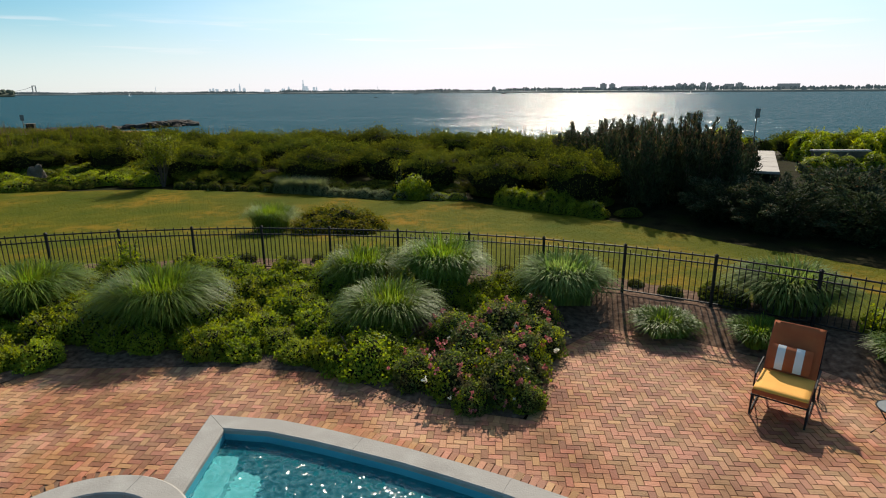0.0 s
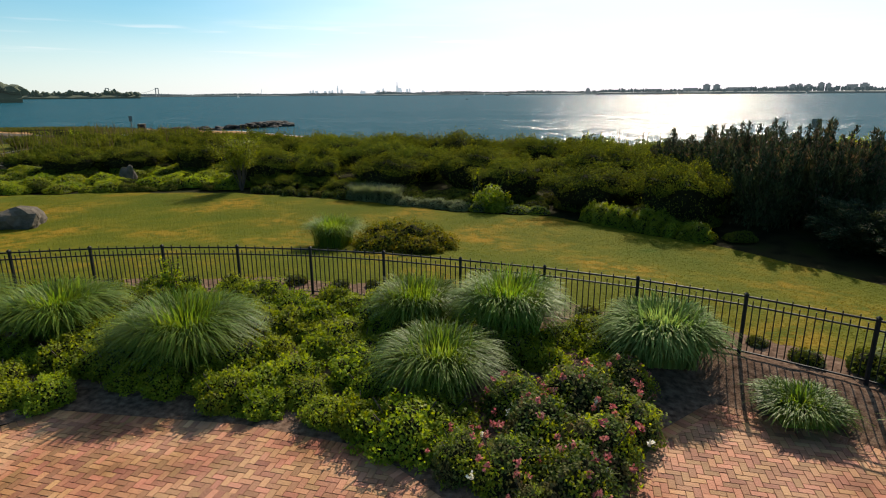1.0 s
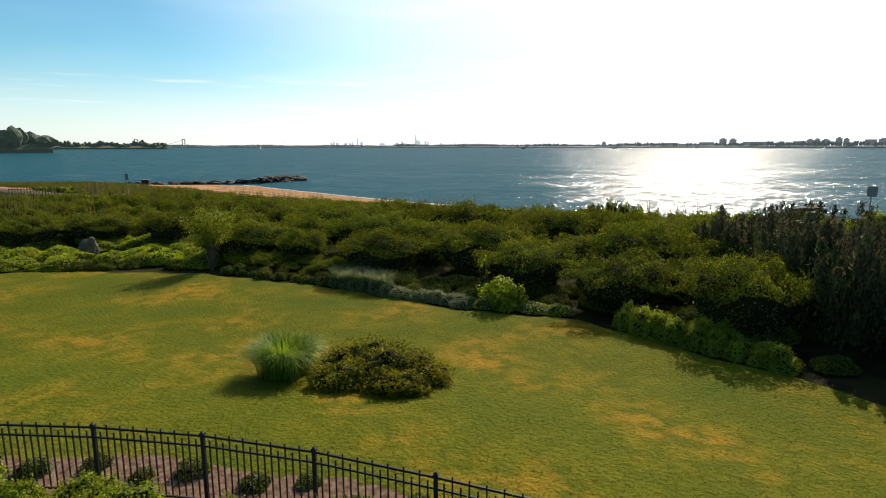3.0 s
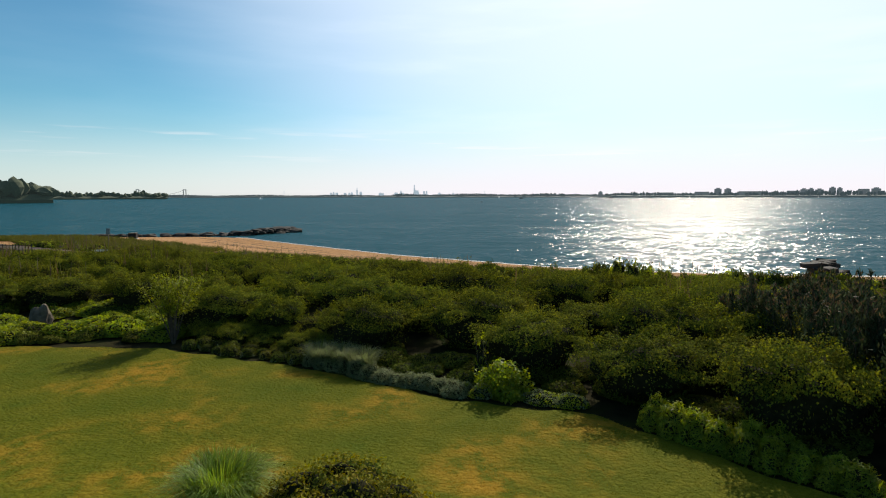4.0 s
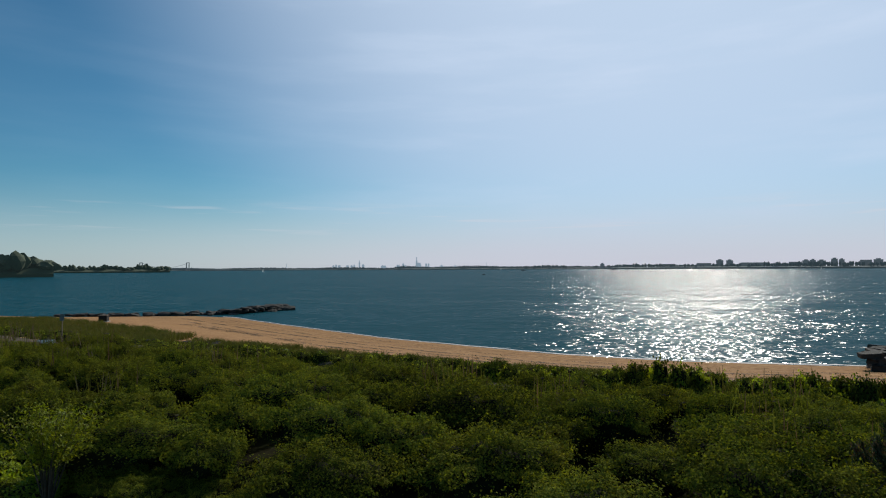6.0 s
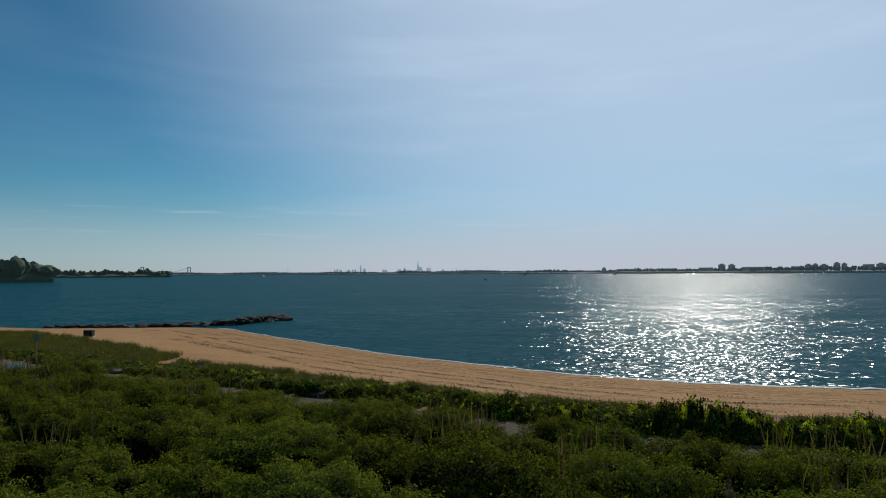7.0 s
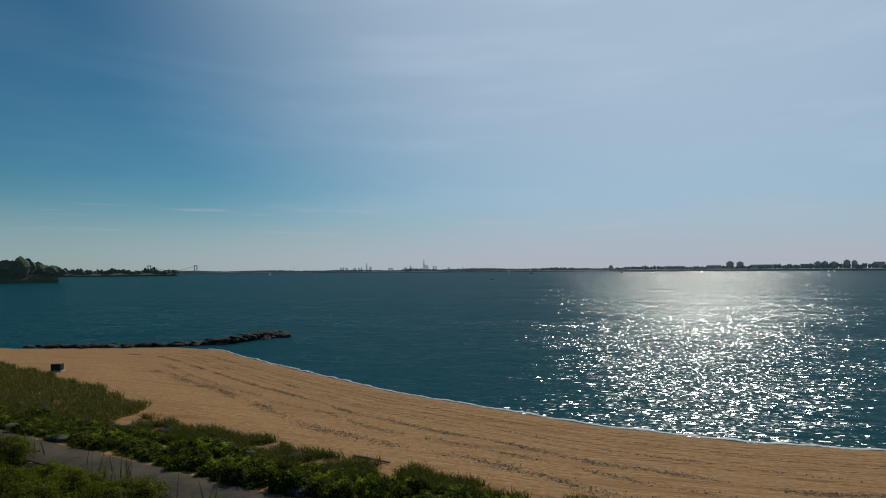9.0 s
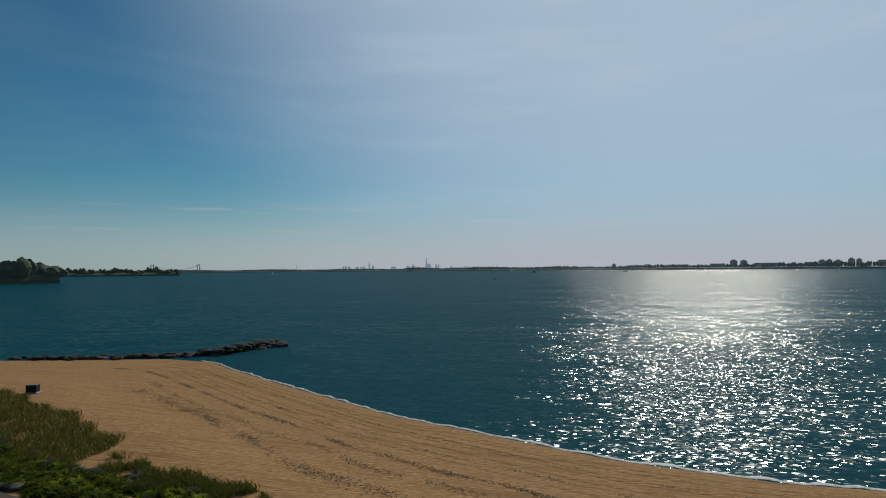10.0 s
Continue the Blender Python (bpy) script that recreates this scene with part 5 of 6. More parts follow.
# ---- beach ----
def shore_line(off, x0, x1, step, wob=0.0, seed=0):
    xs = np.arange(x0, x1, step)
    ys = np.interp(xs, SHORE_X, SHORE_Y)
    ker = np.ones(9) / 9
    ys = np.convolve(np.pad(ys, 4, mode="edge"), ker, mode="valid")
    w = np.array([noise.noise((a * 0.13, seed * 3.1, 0.5)) for a in xs]) * wob
    return xs, ys - off + w


def debris(name, label, lines, n, size, mat, seed):
    r = np.random.default_rng(seed)
    Q = []
    for off, wob, width, share, x0, x1 in lines:
        m = int(n * share)
        xs, ys = shore_line(off, x0, x1, 0.5, wob, seed + int(off))
        u = r.random(m) * (len(xs) - 1)
        i = u.astype(int)
        den = np.array([noise.noise((a * 0.35, off, 1.7)) for a in xs])[i]
        ok = r.random(m) < np.clip(0.55 + 1.2 * den, 0.05, 1)
        x, y = xs[i] + (u - i) * 0.5, ys[i] + r.normal(0, width, m)
        x, y = x[ok], y[ok]
        P = np.stack([x, y, height(x, y) - 0.02 + 0.012], -1)
        Q.append(leaf_quads(P, np.tile([0, 0, 1.0], (len(x), 1)), size, size * 0.5, r, 0.22))
    return tagged(new(name, quads_mesh(name, np.concatenate(Q), mat)), label, "seaweed", kind="stuff")


debris("seaweed_wrack", "dark lines of dried seaweed along the beach", [(14.0, 1.3, 0.30, 0.34, -68, 45), (10.0, 0.9, 0.20, 0.12, -60, 45), (6.0, 0.6, 0.15, 0.10, -58, 45), (17.2, 1.4, 0.35, 0.16, -56, 40), (20.8, 1.8, 0.6, 0.28, -52, 20)], 30000, 0.15, M_WRACK, 5)
bands = []
for off, wdt in ((2.6, 0.5), (4.0, 0.35), (5.3, 0.45), (6.4, 0.3), (8.4, 0.3), (11.2, 0.35)):
    xs, ys = shore_line(off, -64, 60, 0.8, 0.5, off)
    B = np.stack([ys - wdt, ys, ys + wdt], 0)
    X = np.repeat(xs[None], 3, 0)
    Z = height(X, B) + np.array([-0.05, 0.035, -0.05])[:, None]
    tagged(new("sand_ridge", grid_mesh("sand_ridge", X, B, Z, M_SAND)), "low raked sand ridge along the beach", "sand ridge", "sand ridges", kind="structure")
xs, ys = shore_line(0.15, -63, 120, 0.4, 0.0)
wob = np.array([0.45 * noise.noise((a * 0.5, 2.2, 0)) + 0.2 * noise.noise((a * 1.7, 4.2, 0)) for a in xs])
X = np.repeat(xs[None], 3, 0)
B = np.stack([ys + wob - 0.2, ys + wob, ys + wob + 0.22 + 1.0 * np.maximum(wob, 0)], 0)
tagged(new("surf_line", grid_mesh("surf_line", X, B, np.stack([np.full(len(xs), WATER_Z + 0.012), np.full(len(xs), WATER_Z + 0.07), np.full(len(xs), WATER_Z + 0.012)]) + 0 * X, M_FOAM)), "thin white line of surf at the water's edge", "surf", kind="structure")

# rubble groynes
def groyne(pts, n, s0, seed, label, jitter):
    r = np.random.default_rng(seed)
    P = np.array(pts)
    for k in range(n):
        u = (k + r.random()) / n * (len(P) - 1)
        i = min(int(u), len(P) - 2)
        c = P[i] + (u - i) * (P[i + 1] - P[i])
        s = s0[0] + (s0[1] - s0[0]) * u / (len(P) - 1)
        s *= r.uniform(0.6, 1.35)
        x, y = c[0] + r.normal(0, jitter), c[1] + r.normal(0, jitter)
        z = max(zat(x, y), WATER_Z - 0.3) + c[2] * r.random()
        ob = tagged(new("groyne_rock", rocks[k % 5]), label, "rock", "groyne rocks")
        ob.matrix_basis = pose(x, y, z + 0.15 * s, r.uniform(-15, 15), r.uniform(-15, 15), 360 * r.random())
        ob.scale = (s * 1.3, s, s * 0.62)


groyne([(-97, 113.5, 0.2), (-84, 117, 0.2), (-72, 120.5, 0.4), (-65, 124, 0.7), (-62.6, 130, 1.0), (-59.9, 136.5, 1.2)], 130, (0.55, 1.15), 41, "dark wet boulder of the rubble groyne", 0.8)
slab_r = np.random.default_rng(44)
for k in range(26):
    bm = box_bm(1, 1, 1, None, 0.08)
    for v in bm.verts:
        v.co += Vector(slab_r.normal(0, 0.05, 3))
    me = bpy.data.meshes.new("groyne_slab")
    bm.to_mesh(me)
    bm.free()
    me.materials.append(M_ROCK)
    ob = tagged(new("groyne_slab", me), "flat dark stone slab stacked at the water's edge", "stone slab", "stacked groyne slabs")
    u = k / 25
    lvl = k % 3
    x, y = 24.4 + 2.6 * slab_r.random() * (1 - 0.25 * lvl) + 6.0 * u, 70.0 + 12 * u
    ob.matrix_basis = pose(x, y, max(zat(x, y), WATER_Z - 0.1) + 0.25 + 0.48 * lvl, slab_r.uniform(-6, 6), slab_r.uniform(-6, 6), slab_r.uniform(-30, 30))
    ob.scale = (slab_r.uniform(0.9, 1.8), slab_r.uniform(0.8, 1.3), slab_r.uniform(0.38, 0.55))

# a grey driftwood pole lying at the edge of the dune grass
drift = tube_bm([(-1.3, 0, 0.07), (-0.4, 0.04, 0.075), (0.5, -0.03, 0.07), (1.3, 0.02, 0.06)], 0.075, 7, None, 0.7)
for v in drift.verts:
    v.co += 0.015 * Vector((0, noise.noise(v.co * 5), noise.noise(v.co * 6 + Vector((3, 1, 2)))))
pole = part("driftwood_pole", drift, M_WOOD, None)
tagged(pole, "grey driftwood pole lying on the sand", "driftwood")
pole.matrix_basis = pose(-14.6, 60.6, zat(-14.6, 60.6) - 0.03, 0, 0, -17)

# ---- dark bin, posts, fences and signs by the beach ----
bin_ = thing("beach_bin", "dark wooden litter bin standing on the sand", "litter bin")
part("body", box_bm(1.0, 0.8, 0.75, pose(0, 0, 0.42), 0.04), M_BLACK, bin_)
part("lid", box_bm(1.06, 0.86, 0.07, pose(0, 0, 0.83), 0.02), M_WOOD, bin_)
part("base", box_bm(1.3, 1.0, 0.12, pose(0, 0, 0.03), 0.02), M_CONCRETE, bin_, "pale base slab")
bin_.matrix_basis = pose(-58.6, 82.7, zat(-58.6, 82.7), 0, 0, 20)


def sign_post(x, y, h, label, w=0.45, ph=0.6):
    ob = thing("sign_post", label, "sign")
    part("pole", tube_bm([(0, 0, -0.2), (0, 0, h)], 0.04, 6), M_WOOD, ob)
    part("panel", box_bm(w, 0.03, ph, pose(0, -0.05, h - ph / 2), 0.01), M_SIGN, ob, "blank grey sign panel")
    ob.matrix_basis = pose(x, y, zat(x, y), 0, 0, 15)
    return ob


sign_post(-44.6, 61.9, 2.75, "grey notice panel on a thin post in the dunes", 0.38, 0.6)
sign_post(24.9, 46.4, 3.45, "grey notice panel on a tall post near the beach", 0.45, 0.7)
sign_post(22.4, 52.5, 2.9, "grey notice panel on a post near the beach", 0.8, 0.7)


def picket_run(x1, y1, x2, y2, h, label):
    ob = thing("garden_fence", label, "fence", "garden fences beyond the lawn")
    L = math.hypot(x2 - x1, y2 - y1)
    m = int(L / 0.28)
    me = bpy.data.meshes.new("slat")
    bm = box_bm(0.05, 0.03, h, pose(0, 0, h / 2))
    bm.to_mesh(me)
    bm.free()
    me.materials.append(M_BLACK)
    for k in range(m + 1):
        u = k / m
        s = part("slat", me, None, ob)
        xx, yy = x1 + u * (x2 - x1), y1 + u * (y2 - y1)
        s.location = (xx, yy, zat(xx, yy))
    for hh_ in (0.2, h - 0.12):
        part("rail", tube_bm([(x1, y1, zat(x1, y1) + hh_), ((x1 + x2) / 2, (y1 + y2) / 2, zat((x1 + x2) / 2, (y1 + y2) / 2) + hh_), (x2, y2, zat(x2, y2) + hh_)], 0.03, 4), M_BLACK, ob)
    return ob


picket_run(-50.6, 53.5, -46.2, 54.5, 1.7, "dark picket gate and fence by the neighbouring lawn")
picket_run(-36.4, 36.6, -40.6, 47.6, 1.1, "low dark picket fence overgrown by shrubs")
nl = np.array([[-75, 38], [-44, 42], [-40, 50], [-46, 54], [-80, 60]])
bm = bmesh.new()
vs = [bm.verts.new((a, b, zat(a, b) + 0.06)) for a, b in nl]
bm.faces.new(vs)
part("neighbour_lawn", bm, M_LAWN, None)
tagged(bpy.data.objects["neighbour_lawn"], "pale sunlit lawn of the neighbouring garden", "lawn", kind="structure")
seatb = thing("bench", "small white bench by the neighbouring fence", "bench")
part("seat", box_bm(1.4, 0.4, 0.06, pose(0, 0, 0.45), 0.01), M_WHITE, seatb)
part("backrest", box_bm(1.4, 0.05, 0.4, pose(0, 0.2, 0.75), 0.01), M_WHITE, seatb)
for a in (-0.6, 0.6):
    for b in (-0.15, 0.15):
        part("leg", box_bm(0.06, 0.06, 0.45, pose(a, b, 0.22)), M_WHITE, seatb)
seatb.matrix_basis = pose(-42.0, 57.6, zat(-42, 57.6), 0, 0, 20)

# concrete walk and low wall beyond the conifers
walkway = tagged(new("concrete_walk", None), "pale concrete walk leading to the beach", "walkway", kind="structure")
for k in range(5):
    part("slab", box_bm(1.6, 2.45, 0.14, pose(17.9 + 1.17 * k, 32.0 + 2.2 * k, zat(17.9 + 1.17 * k, 32.0 + 2.2 * k) + 0.5, 0, 0, -28), 0.01), M_CONCRETE, walkway)
lw = tagged(new("low_wall", None), "low grey concrete wall among shrubs", "wall", kind="structure")
part("body", box_bm(3.4, 0.3, 1.0, pose(25.1, 36.4, zat(25.1, 36.4) + 0.55, 0, 0, -2), 0.02), M_STONE, lw)
part("cap", box_bm(3.6, 0.42, 0.1, pose(25.1, 36.4, zat(25.1, 36.4) + 1.1, 0, 0, -2), 0.02), M_CONCRETE, lw)
for i in range(70):
    x, y = 18.5 + 26 * r.random(), 38 + 9 * r.random()
    if y > np.interp(x, PATH_X, PATH_Y) - 1.8:
        y -= 4
    if abs(x - (17.9 + 0.53 * (y - 32.0))) < 2.2:
        continue
    m = pose(x, y, zat(x, y), 0, 0, 360 * r.random())
    ob = copy_thing(per[i % 2] if i % 5 else small[1], m)
    ob.name = "walk_shrub"
    tagged(ob, "fresh green shrub beside the concrete walk", "shrub", "shrubs by the concrete walk")
    ob.scale = (2.2, 2.2, 2.9) if i % 5 else (1.0, 1.0, 1.2)

for x, y, k in ((23.7, 35.5, 1.5), (25.0, 35.3, 1.3), (26.5, 35.4, 1.6), (22.4, 34.6, 1.4)):
    ob = copy_thing(per[0], pose(x, y, zat(x, y), 0, 0, 130 * x))
    ob.name = "walk_shrub"
    tagged(ob, "fresh green shrub in front of the low wall", "shrub", "shrubs by the concrete walk")
    ob.scale = (1.9, 1.9, k)

# ---- far shores ----
EYE0 = Vector((-3.0, 24.5, 0))


def bearing(az_deg, dist):
    a = radians(az_deg)
    return EYE0.x + dist * math.sin(a), EYE0.y + dist * math.cos(a)


ball = bmesh.new()
bmesh.ops.create_icosphere(ball, subdivisions=2, radius=1.0)
ball.verts.ensure_lookup_table()
BALL_F = np.array([[v.index for v in f.verts] for f in ball.faces])
BALL_V = np.array([[tuple(v.co * (1 + 0.5 * noise.noise(v.co * 2.4 + Vector((9.7 * k, 3.1 * k, 5.3 * k))))) for v in ball.verts] for k in range(8)])
ball.free()


def far_wood(name, label, az0, az1, dist, h, seed, mat, bank=1.5, tree=1.0, even=0.55):
    """A wooded shore: uneven crowns on a low bank."""
    r = np.random.default_rng(seed)
    ob = tagged(new(name, None), label, "woods", kind="stuff")
    L = radians(az1 - az0) * dist
    n = min(420, max(40, int(L / (h * 0.15 * tree))))
    u = (np.arange(n) + r.random(n)) / n
    az_ = np.radians(az0 + u * (az1 - az0))
    dd = dist * (1 + r.uniform(0, 0.04, n))
    x, y = EYE0.x + dd * np.sin(az_), EYE0.y + dd * np.cos(az_)
    hh = h * r.uniform(even, 1.0, n) * np.minimum(1, 0.68 + 9 * np.minimum(u, 1 - u)) * (0.85 + 0.15 * np.sin(u * 19 + seed))
    w = np.maximum(h * r.uniform(0.14, 0.26, n) * tree, 0.55 * L / n)
    tv = BALL_V[r.integers(0, len(BALL_V), n)]
    V = np.stack([x[:, None] + tv[..., 0] * w[:, None], y[:, None] + tv[..., 1] * w[:, None], WATER_Z + bank + (0.55 * hh)[:, None] + tv[..., 2] * (0.48 * hh)[:, None]], -1)
    F = (BALL_F[None] + tv.shape[1] * np.arange(n)[:, None, None]).reshape(-1, 3)
    part("crowns", mesh_of("crowns", V.reshape(-1, 3), F.tolist(), mat), None, ob)
    bm = bmesh.new()
    m = 24
    ring = []
    for k in range(m + 1):
        a = az0 + (az1 - az0) * k / m
        x, y = bearing(a, dist * 0.995)
        x2, y2 = bearing(a, dist * 1.004)
        hh_ = h * 0.4
        ring.append([bm.verts.new((x, y, WATER_Z - 1)), bm.verts.new((x, y, WATER_Z + bank * r.uniform(0.7, 1.2))), bm.verts.new((x2, y2, WATER_Z + hh_)), bm.verts.new((x2, y2, WATER_Z - 1))])
    for a, b in zip(ring, ring[1:]):
        for k in range(4):
            bm.faces.new((a[k], a[(k + 1) % 4], b[(k + 1) % 4], b[k]))
    part("bank", bm, mat, ob)
    return ob


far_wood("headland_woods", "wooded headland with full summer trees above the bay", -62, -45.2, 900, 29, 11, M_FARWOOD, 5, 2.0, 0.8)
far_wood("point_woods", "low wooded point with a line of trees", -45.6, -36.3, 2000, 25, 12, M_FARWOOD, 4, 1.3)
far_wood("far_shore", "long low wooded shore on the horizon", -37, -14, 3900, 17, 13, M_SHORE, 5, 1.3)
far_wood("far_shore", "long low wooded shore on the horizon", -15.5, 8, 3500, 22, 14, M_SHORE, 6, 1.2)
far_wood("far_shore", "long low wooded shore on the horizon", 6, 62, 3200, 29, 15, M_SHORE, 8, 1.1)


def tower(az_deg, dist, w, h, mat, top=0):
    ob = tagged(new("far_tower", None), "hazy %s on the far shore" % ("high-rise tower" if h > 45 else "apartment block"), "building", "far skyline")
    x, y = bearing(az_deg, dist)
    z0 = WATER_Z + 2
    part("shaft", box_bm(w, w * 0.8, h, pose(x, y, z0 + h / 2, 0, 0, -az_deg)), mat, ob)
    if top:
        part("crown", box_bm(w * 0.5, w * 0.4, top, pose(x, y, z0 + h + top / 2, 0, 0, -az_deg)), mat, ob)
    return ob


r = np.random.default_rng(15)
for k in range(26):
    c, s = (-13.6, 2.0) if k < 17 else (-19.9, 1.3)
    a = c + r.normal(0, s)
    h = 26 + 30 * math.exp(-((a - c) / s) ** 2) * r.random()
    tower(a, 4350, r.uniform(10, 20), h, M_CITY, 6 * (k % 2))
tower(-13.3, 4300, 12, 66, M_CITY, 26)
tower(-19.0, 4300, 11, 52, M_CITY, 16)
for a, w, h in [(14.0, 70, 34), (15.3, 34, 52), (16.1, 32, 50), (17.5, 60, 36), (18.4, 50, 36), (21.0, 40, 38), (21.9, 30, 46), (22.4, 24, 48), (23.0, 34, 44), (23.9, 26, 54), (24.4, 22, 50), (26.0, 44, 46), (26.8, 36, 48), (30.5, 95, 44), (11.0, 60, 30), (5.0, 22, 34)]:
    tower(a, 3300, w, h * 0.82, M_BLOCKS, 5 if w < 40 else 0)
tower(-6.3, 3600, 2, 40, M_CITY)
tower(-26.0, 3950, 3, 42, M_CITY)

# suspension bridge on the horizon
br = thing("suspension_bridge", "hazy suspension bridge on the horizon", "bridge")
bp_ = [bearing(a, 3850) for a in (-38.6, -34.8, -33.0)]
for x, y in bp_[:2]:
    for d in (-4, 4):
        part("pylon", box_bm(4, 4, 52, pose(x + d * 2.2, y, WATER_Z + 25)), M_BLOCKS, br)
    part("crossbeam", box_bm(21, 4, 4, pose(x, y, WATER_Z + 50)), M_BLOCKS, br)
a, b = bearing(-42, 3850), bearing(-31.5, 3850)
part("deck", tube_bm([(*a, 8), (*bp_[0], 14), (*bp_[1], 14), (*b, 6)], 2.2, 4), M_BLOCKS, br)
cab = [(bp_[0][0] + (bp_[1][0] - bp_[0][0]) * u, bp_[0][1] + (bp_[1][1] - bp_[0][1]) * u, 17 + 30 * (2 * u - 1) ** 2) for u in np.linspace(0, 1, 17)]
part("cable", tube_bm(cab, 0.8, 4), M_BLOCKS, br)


def motor_boat(az_deg, dist, s, label):
    ob = thing("motor_boat", label, "boat", "boats on the bay")
    bm = bmesh.new()
    prof = [(-0.5, 0.16), (0.1, 0.18), (0.38, 0.11), (0.5, 0.0)]
    rows = [[bm.verts.new((px_ * s, sg * w * s, z * s)) for sg, z in ((-1, 0.13), (-0.6, -0.05), (0.6, -0.05), (1, 0.13))] for px_, w in prof]
    for p, q in zip(rows, rows[1:]):
        for k in range(3):
            bm.faces.new((p[k], p[k + 1], q[k + 1], q[k]))
        bm.faces.new((p[3], p[0], q[0], q[3]))
    bm.faces.new(rows[0])
    part("hull", bm, M_BLACK, ob, "dark hull")
    part("cabin", box_bm(0.34 * s, 0.2 * s, 0.16 * s, pose(-0.05 * s, 0, 0.2 * s), 0.02 * s), M_SIGN, ob)
    part("mast", tube_bm([(-0.05 * s, 0, 0.25 * s), (-0.05 * s, 0, 0.45 * s)], 0.012 * s, 5), M_BLACK, ob)
    x, y = bearing(az_deg, dist)
    ob.matrix_basis = pose(x, y, WATER_Z, 0, 0, 12)
    return ob


motor_boat(-6.5, 780, 4.5, "small dark motor boat under way on the bay")
motor_boat(-2.6, 1900, 15, "dark motor cruiser far out on the bay")
motor_boat(6.0, 2000, 16, "dark motor cruiser far out on the bay")


def sail_boat(az_deg, dist, s):
    ob = thing("sail_boat", "small sailing boat with white sail far out on the bay", "boat", "boats on the bay")
    bm = box_bm(s * 0.9, s * 0.25, s * 0.12, pose(0, 0, s * 0.04), s * 0.03)
    part("hull", bm, M_WHITE, ob)
    part("mast", tube_bm([(0, 0, 0), (0, 0, s * 1.2)], 0.012 * s, 5), M_BLACK, ob)
    bm = bmesh.new()
    v = [bm.verts.new(c) for c in ((0.02 * s, 0.02 * s, 0.15 * s), (-0.42 * s, 0.05 * s, 0.16 * s), (-0.12 * s, 0.06 * s, 0.65 * s), (0.02 * s, 0.02 * s, 1.15 * s))]
    bm.faces.new(v)
    bmesh.ops.solidify(bm, geom=bm.faces[:], thickness=0.01 * s)
    part("sail", bm, M_WHITE, ob)
    x, y = bearing(az_deg, dist)
    ob.matrix_basis = pose(x, y, WATER_Z, 0, 0, 25)


for a, d in ((-28.2, 1900), (13.0, 2600), (-4.8, 2700), (23.0, 2600)):
    sail_boat(a, d, 9)

# ---- bricks ----
BW, BL, BH = 0.1, 0.2, 0.05
ROT = radians(-5.0)


def brick_verts(w, l, h):
    g, b = 0.003, 0.004
    x, y = l / 2 - g, w / 2 - g
    low_ = [(-x, -y, -h), (x, -y, -h), (x, y, -h), (-x, y, -h)]
    mid_ = [(-x, -y, -b), (x, -y, -b), (x, y, -b), (-x, y, -b)]
    top_ = [(-x + b, -y + b, 0), (x - b, -y + b, 0), (x - b, y - b, 0), (-x + b, y - b, 0)]
    return np.array(low_ + mid_ + top_), [(8, 9, 10, 11)] + [(i, (i + 1) % 4, 4 + (i + 1) % 4, 4 + i) for i in range(4)] + [(4 + i, 4 + (i + 1) % 4, 8 + (i + 1) % 4, 8 + i) for i in range(4)]


BV, BF = brick_verts(BW, BL, BH)
r = np.random.default_rng(3)
CUT_LOOP = offset_loop(POOL, 0.36 + 0.13)
items = []
cr, sr = math.cos(ROT), math.sin(ROT)
spa_keep = SPA[2] + 0.37 + 0.05
for i in range(-120, 125):
    for j in range(-10, 135):
        v = (i - j) % 4
        if v == 0:
            x, y, a = (i + 1) * BW, (j + 0.5) * BW, 0.0
        elif v == 3:
            x, y, a = (i + 0.5) * BW, (j + 1) * BW, math.pi / 2
        else:
            continue
        X, Y = x * cr - y * sr, x * sr + y * cr
        if Y < 3.6 or X < -11.5 or X > 10.5:
            continue
        ed = float(np.interp(X, EDGE_X, EDGE_Y))
        if Y > ed - 0.13:
            continue
        if 1.0 < X < 2.5 and inside(X, Y, [(1.25, 7.65), (2.45, 10.15), (2.1, 10.3), (0.9, 7.8)]):
            continue
        if inside(X, Y, CUT_LOOP) or math.hypot(X - SPA[0], Y - SPA[1]) < spa_keep + 0.12:
            continue
        items.append((X, Y, a + ROT, 0.0))


def along(loop, step, inset):
    """Places of header bricks set square to a line."""
    res = []
    for (x1, y1), (x2, y2) in zip(loop, loop[1:]):
        L = math.hypot(x2 - x1, y2 - y1)
        m = max(1, int(round(L / step)))
        nx, ny = -(y2 - y1) / L, (x2 - x1) / L
        for k in range(m):
            u = (k + 0.5) / m
            res.append((x1 + u * (x2 - x1) + nx * inset, y1 + u * (y2 - y1) + ny * inset, math.atan2(ny, nx), 0.005))
    return res


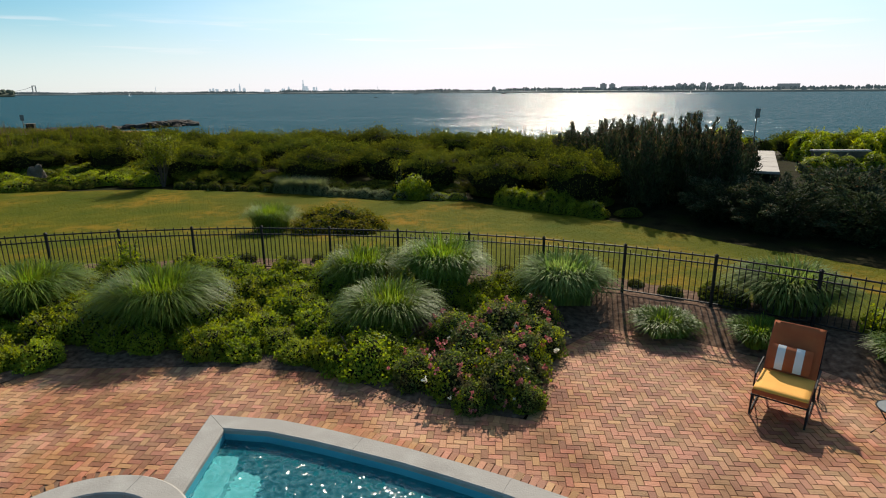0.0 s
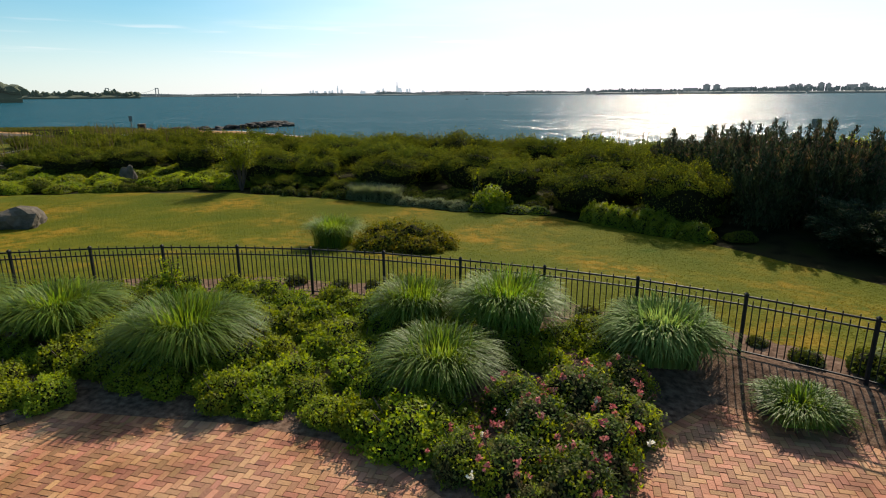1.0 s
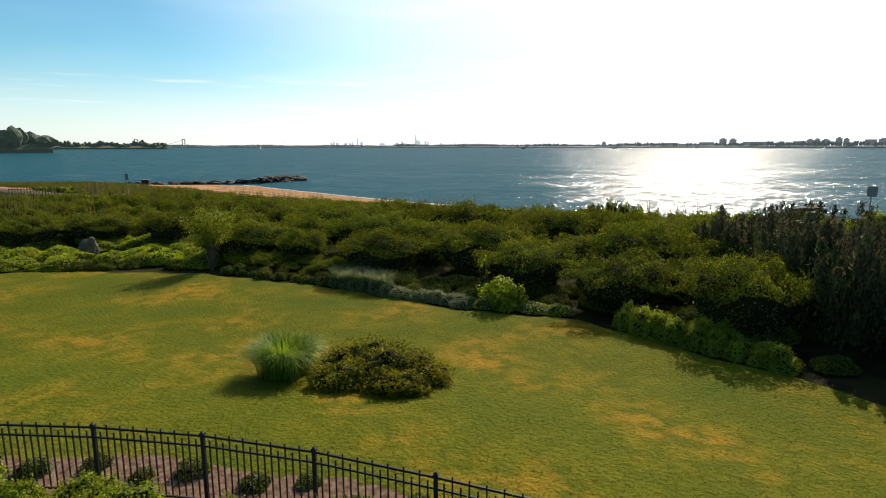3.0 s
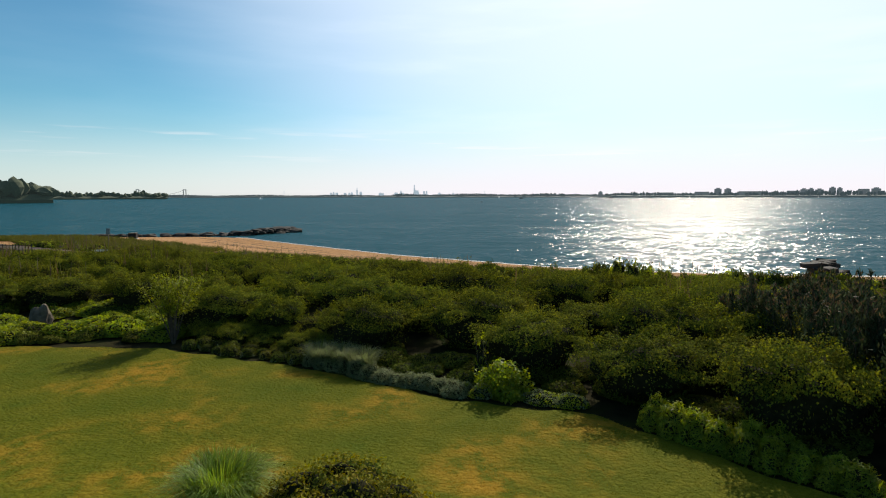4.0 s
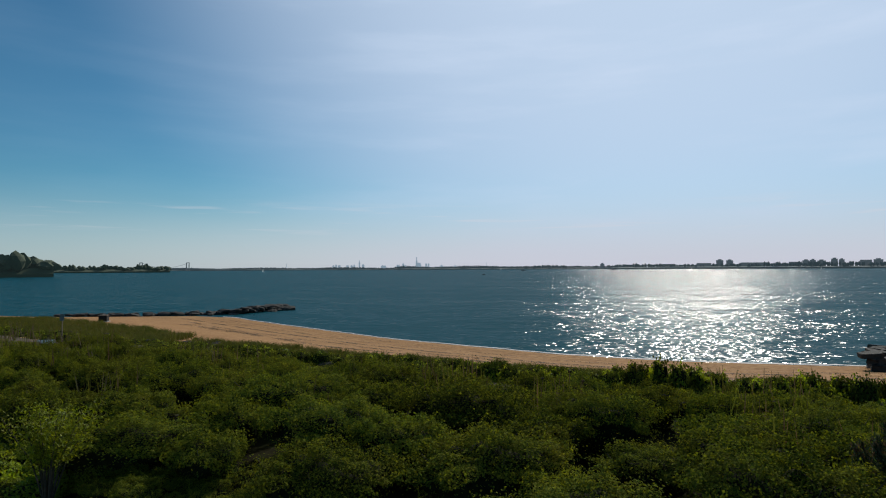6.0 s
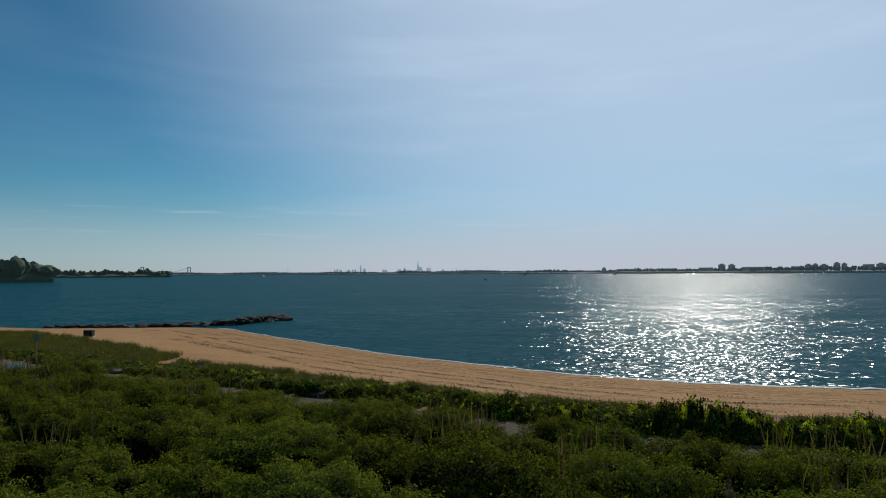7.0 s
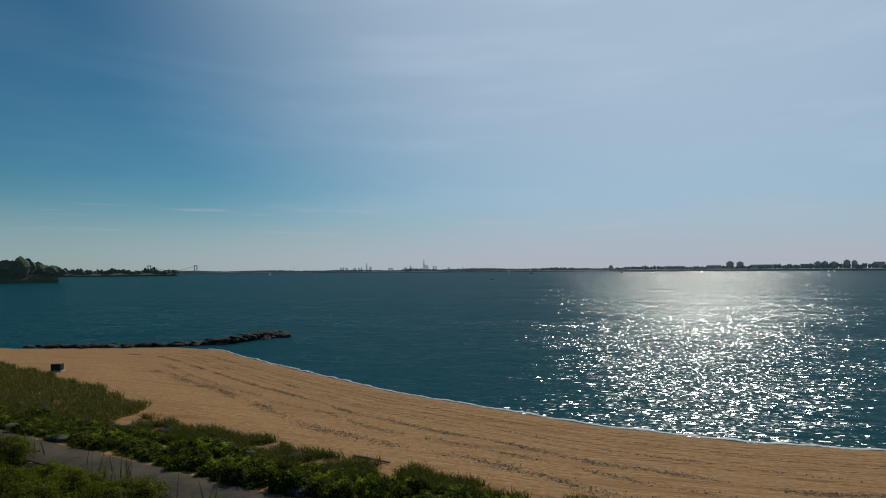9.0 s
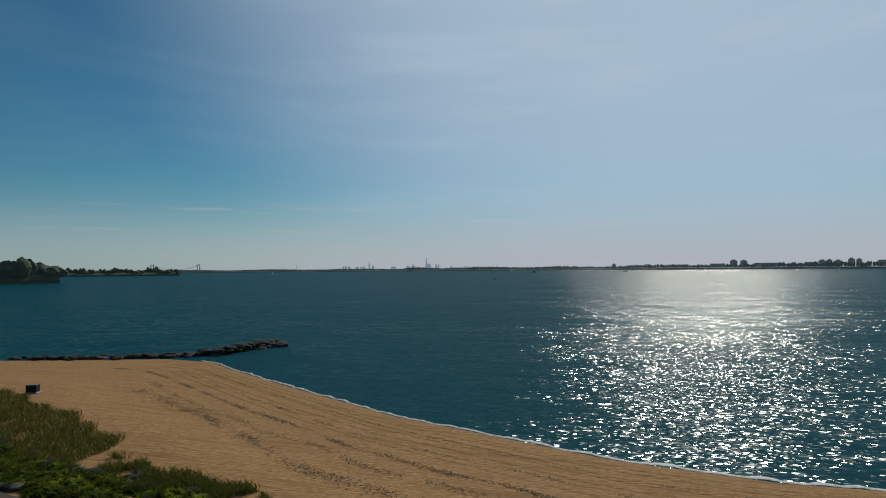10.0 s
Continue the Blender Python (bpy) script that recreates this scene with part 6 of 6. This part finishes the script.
mid_line = offset_loop(POOL, 0.36 + 0.105)
items += along(mid_line[:12], BW, 0)
items += [b for b in along([(x, y - 0.02) for x, y in zip(EDGE_X, EDGE_Y) if -14.5 < x < 12.5], BW, -0.10) if b[0] > -11.5]
items += [b for b in along(circle(SPA[0], SPA[1], SPA[2] + 0.37 + 0.105, 60), BW, 0) if not inside(b[0], b[1], COPE_OUT)]
one = bpy.data.meshes.new("brick")
one.from_pydata([tuple(v) for v in BV], [], BF)
one.materials.append(M_BRICK_ONE)
near_b = [b for b in items if 0.2 < b[0] < 2.6 and 6.3 < b[1] < 8.6][:300]
chosen = set(near_b)
for X, Y, a, zo in near_b:
    p = part("brick", one, None, patio)
    p.matrix_local = pose(X, Y, zo + r.normal(0, 0.0012), r.normal(0, 0.5), r.normal(0, 0.5), math.degrees(a))
rest = [b for b in items if b not in chosen]
A = np.array(rest)
c, s = np.cos(A[:, 2]), np.sin(A[:, 2])
V = np.empty((len(A), 12, 3))
V[..., 0] = A[:, 0, None] + BV[None, :, 0] * c[:, None] - BV[None, :, 1] * s[:, None]
V[..., 1] = A[:, 1, None] + BV[None, :, 0] * s[:, None] + BV[None, :, 1] * c[:, None]
tl = r.normal(0, 0.008, (len(A), 2))
V[..., 2] = BV[None, :, 2] + A[:, 3:4] + r.normal(0, 0.0012, (len(A), 1)) + tl[:, :1] * BV[None, :, 0] + tl[:, 1:] * BV[None, :, 1]
F = (np.array(BF)[None] + 12 * np.arange(len(A))[:, None, None]).reshape(-1, 4)
me = bpy.data.meshes.new("brick_paving")
me.vertices.add(len(A) * 12)
me.vertices.foreach_set("co", V.astype(np.float32).ravel())
me.loops.add(len(F) * 4)
me.loops.foreach_set("vertex_index", F.astype(np.int32).ravel())
me.polygons.add(len(F))
me.polygons.foreach_set("loop_start", np.arange(0, len(F) * 4, 4, dtype=np.int32))
me.materials.append(M_BRICK)
me.polygons.foreach_set("use_smooth", np.zeros(len(F), dtype=bool))
me.update(calc_edges=True)
tagged(part("brick_paving", me, None, patio, "weathered red bricks in herringbone"), kind="stuff")
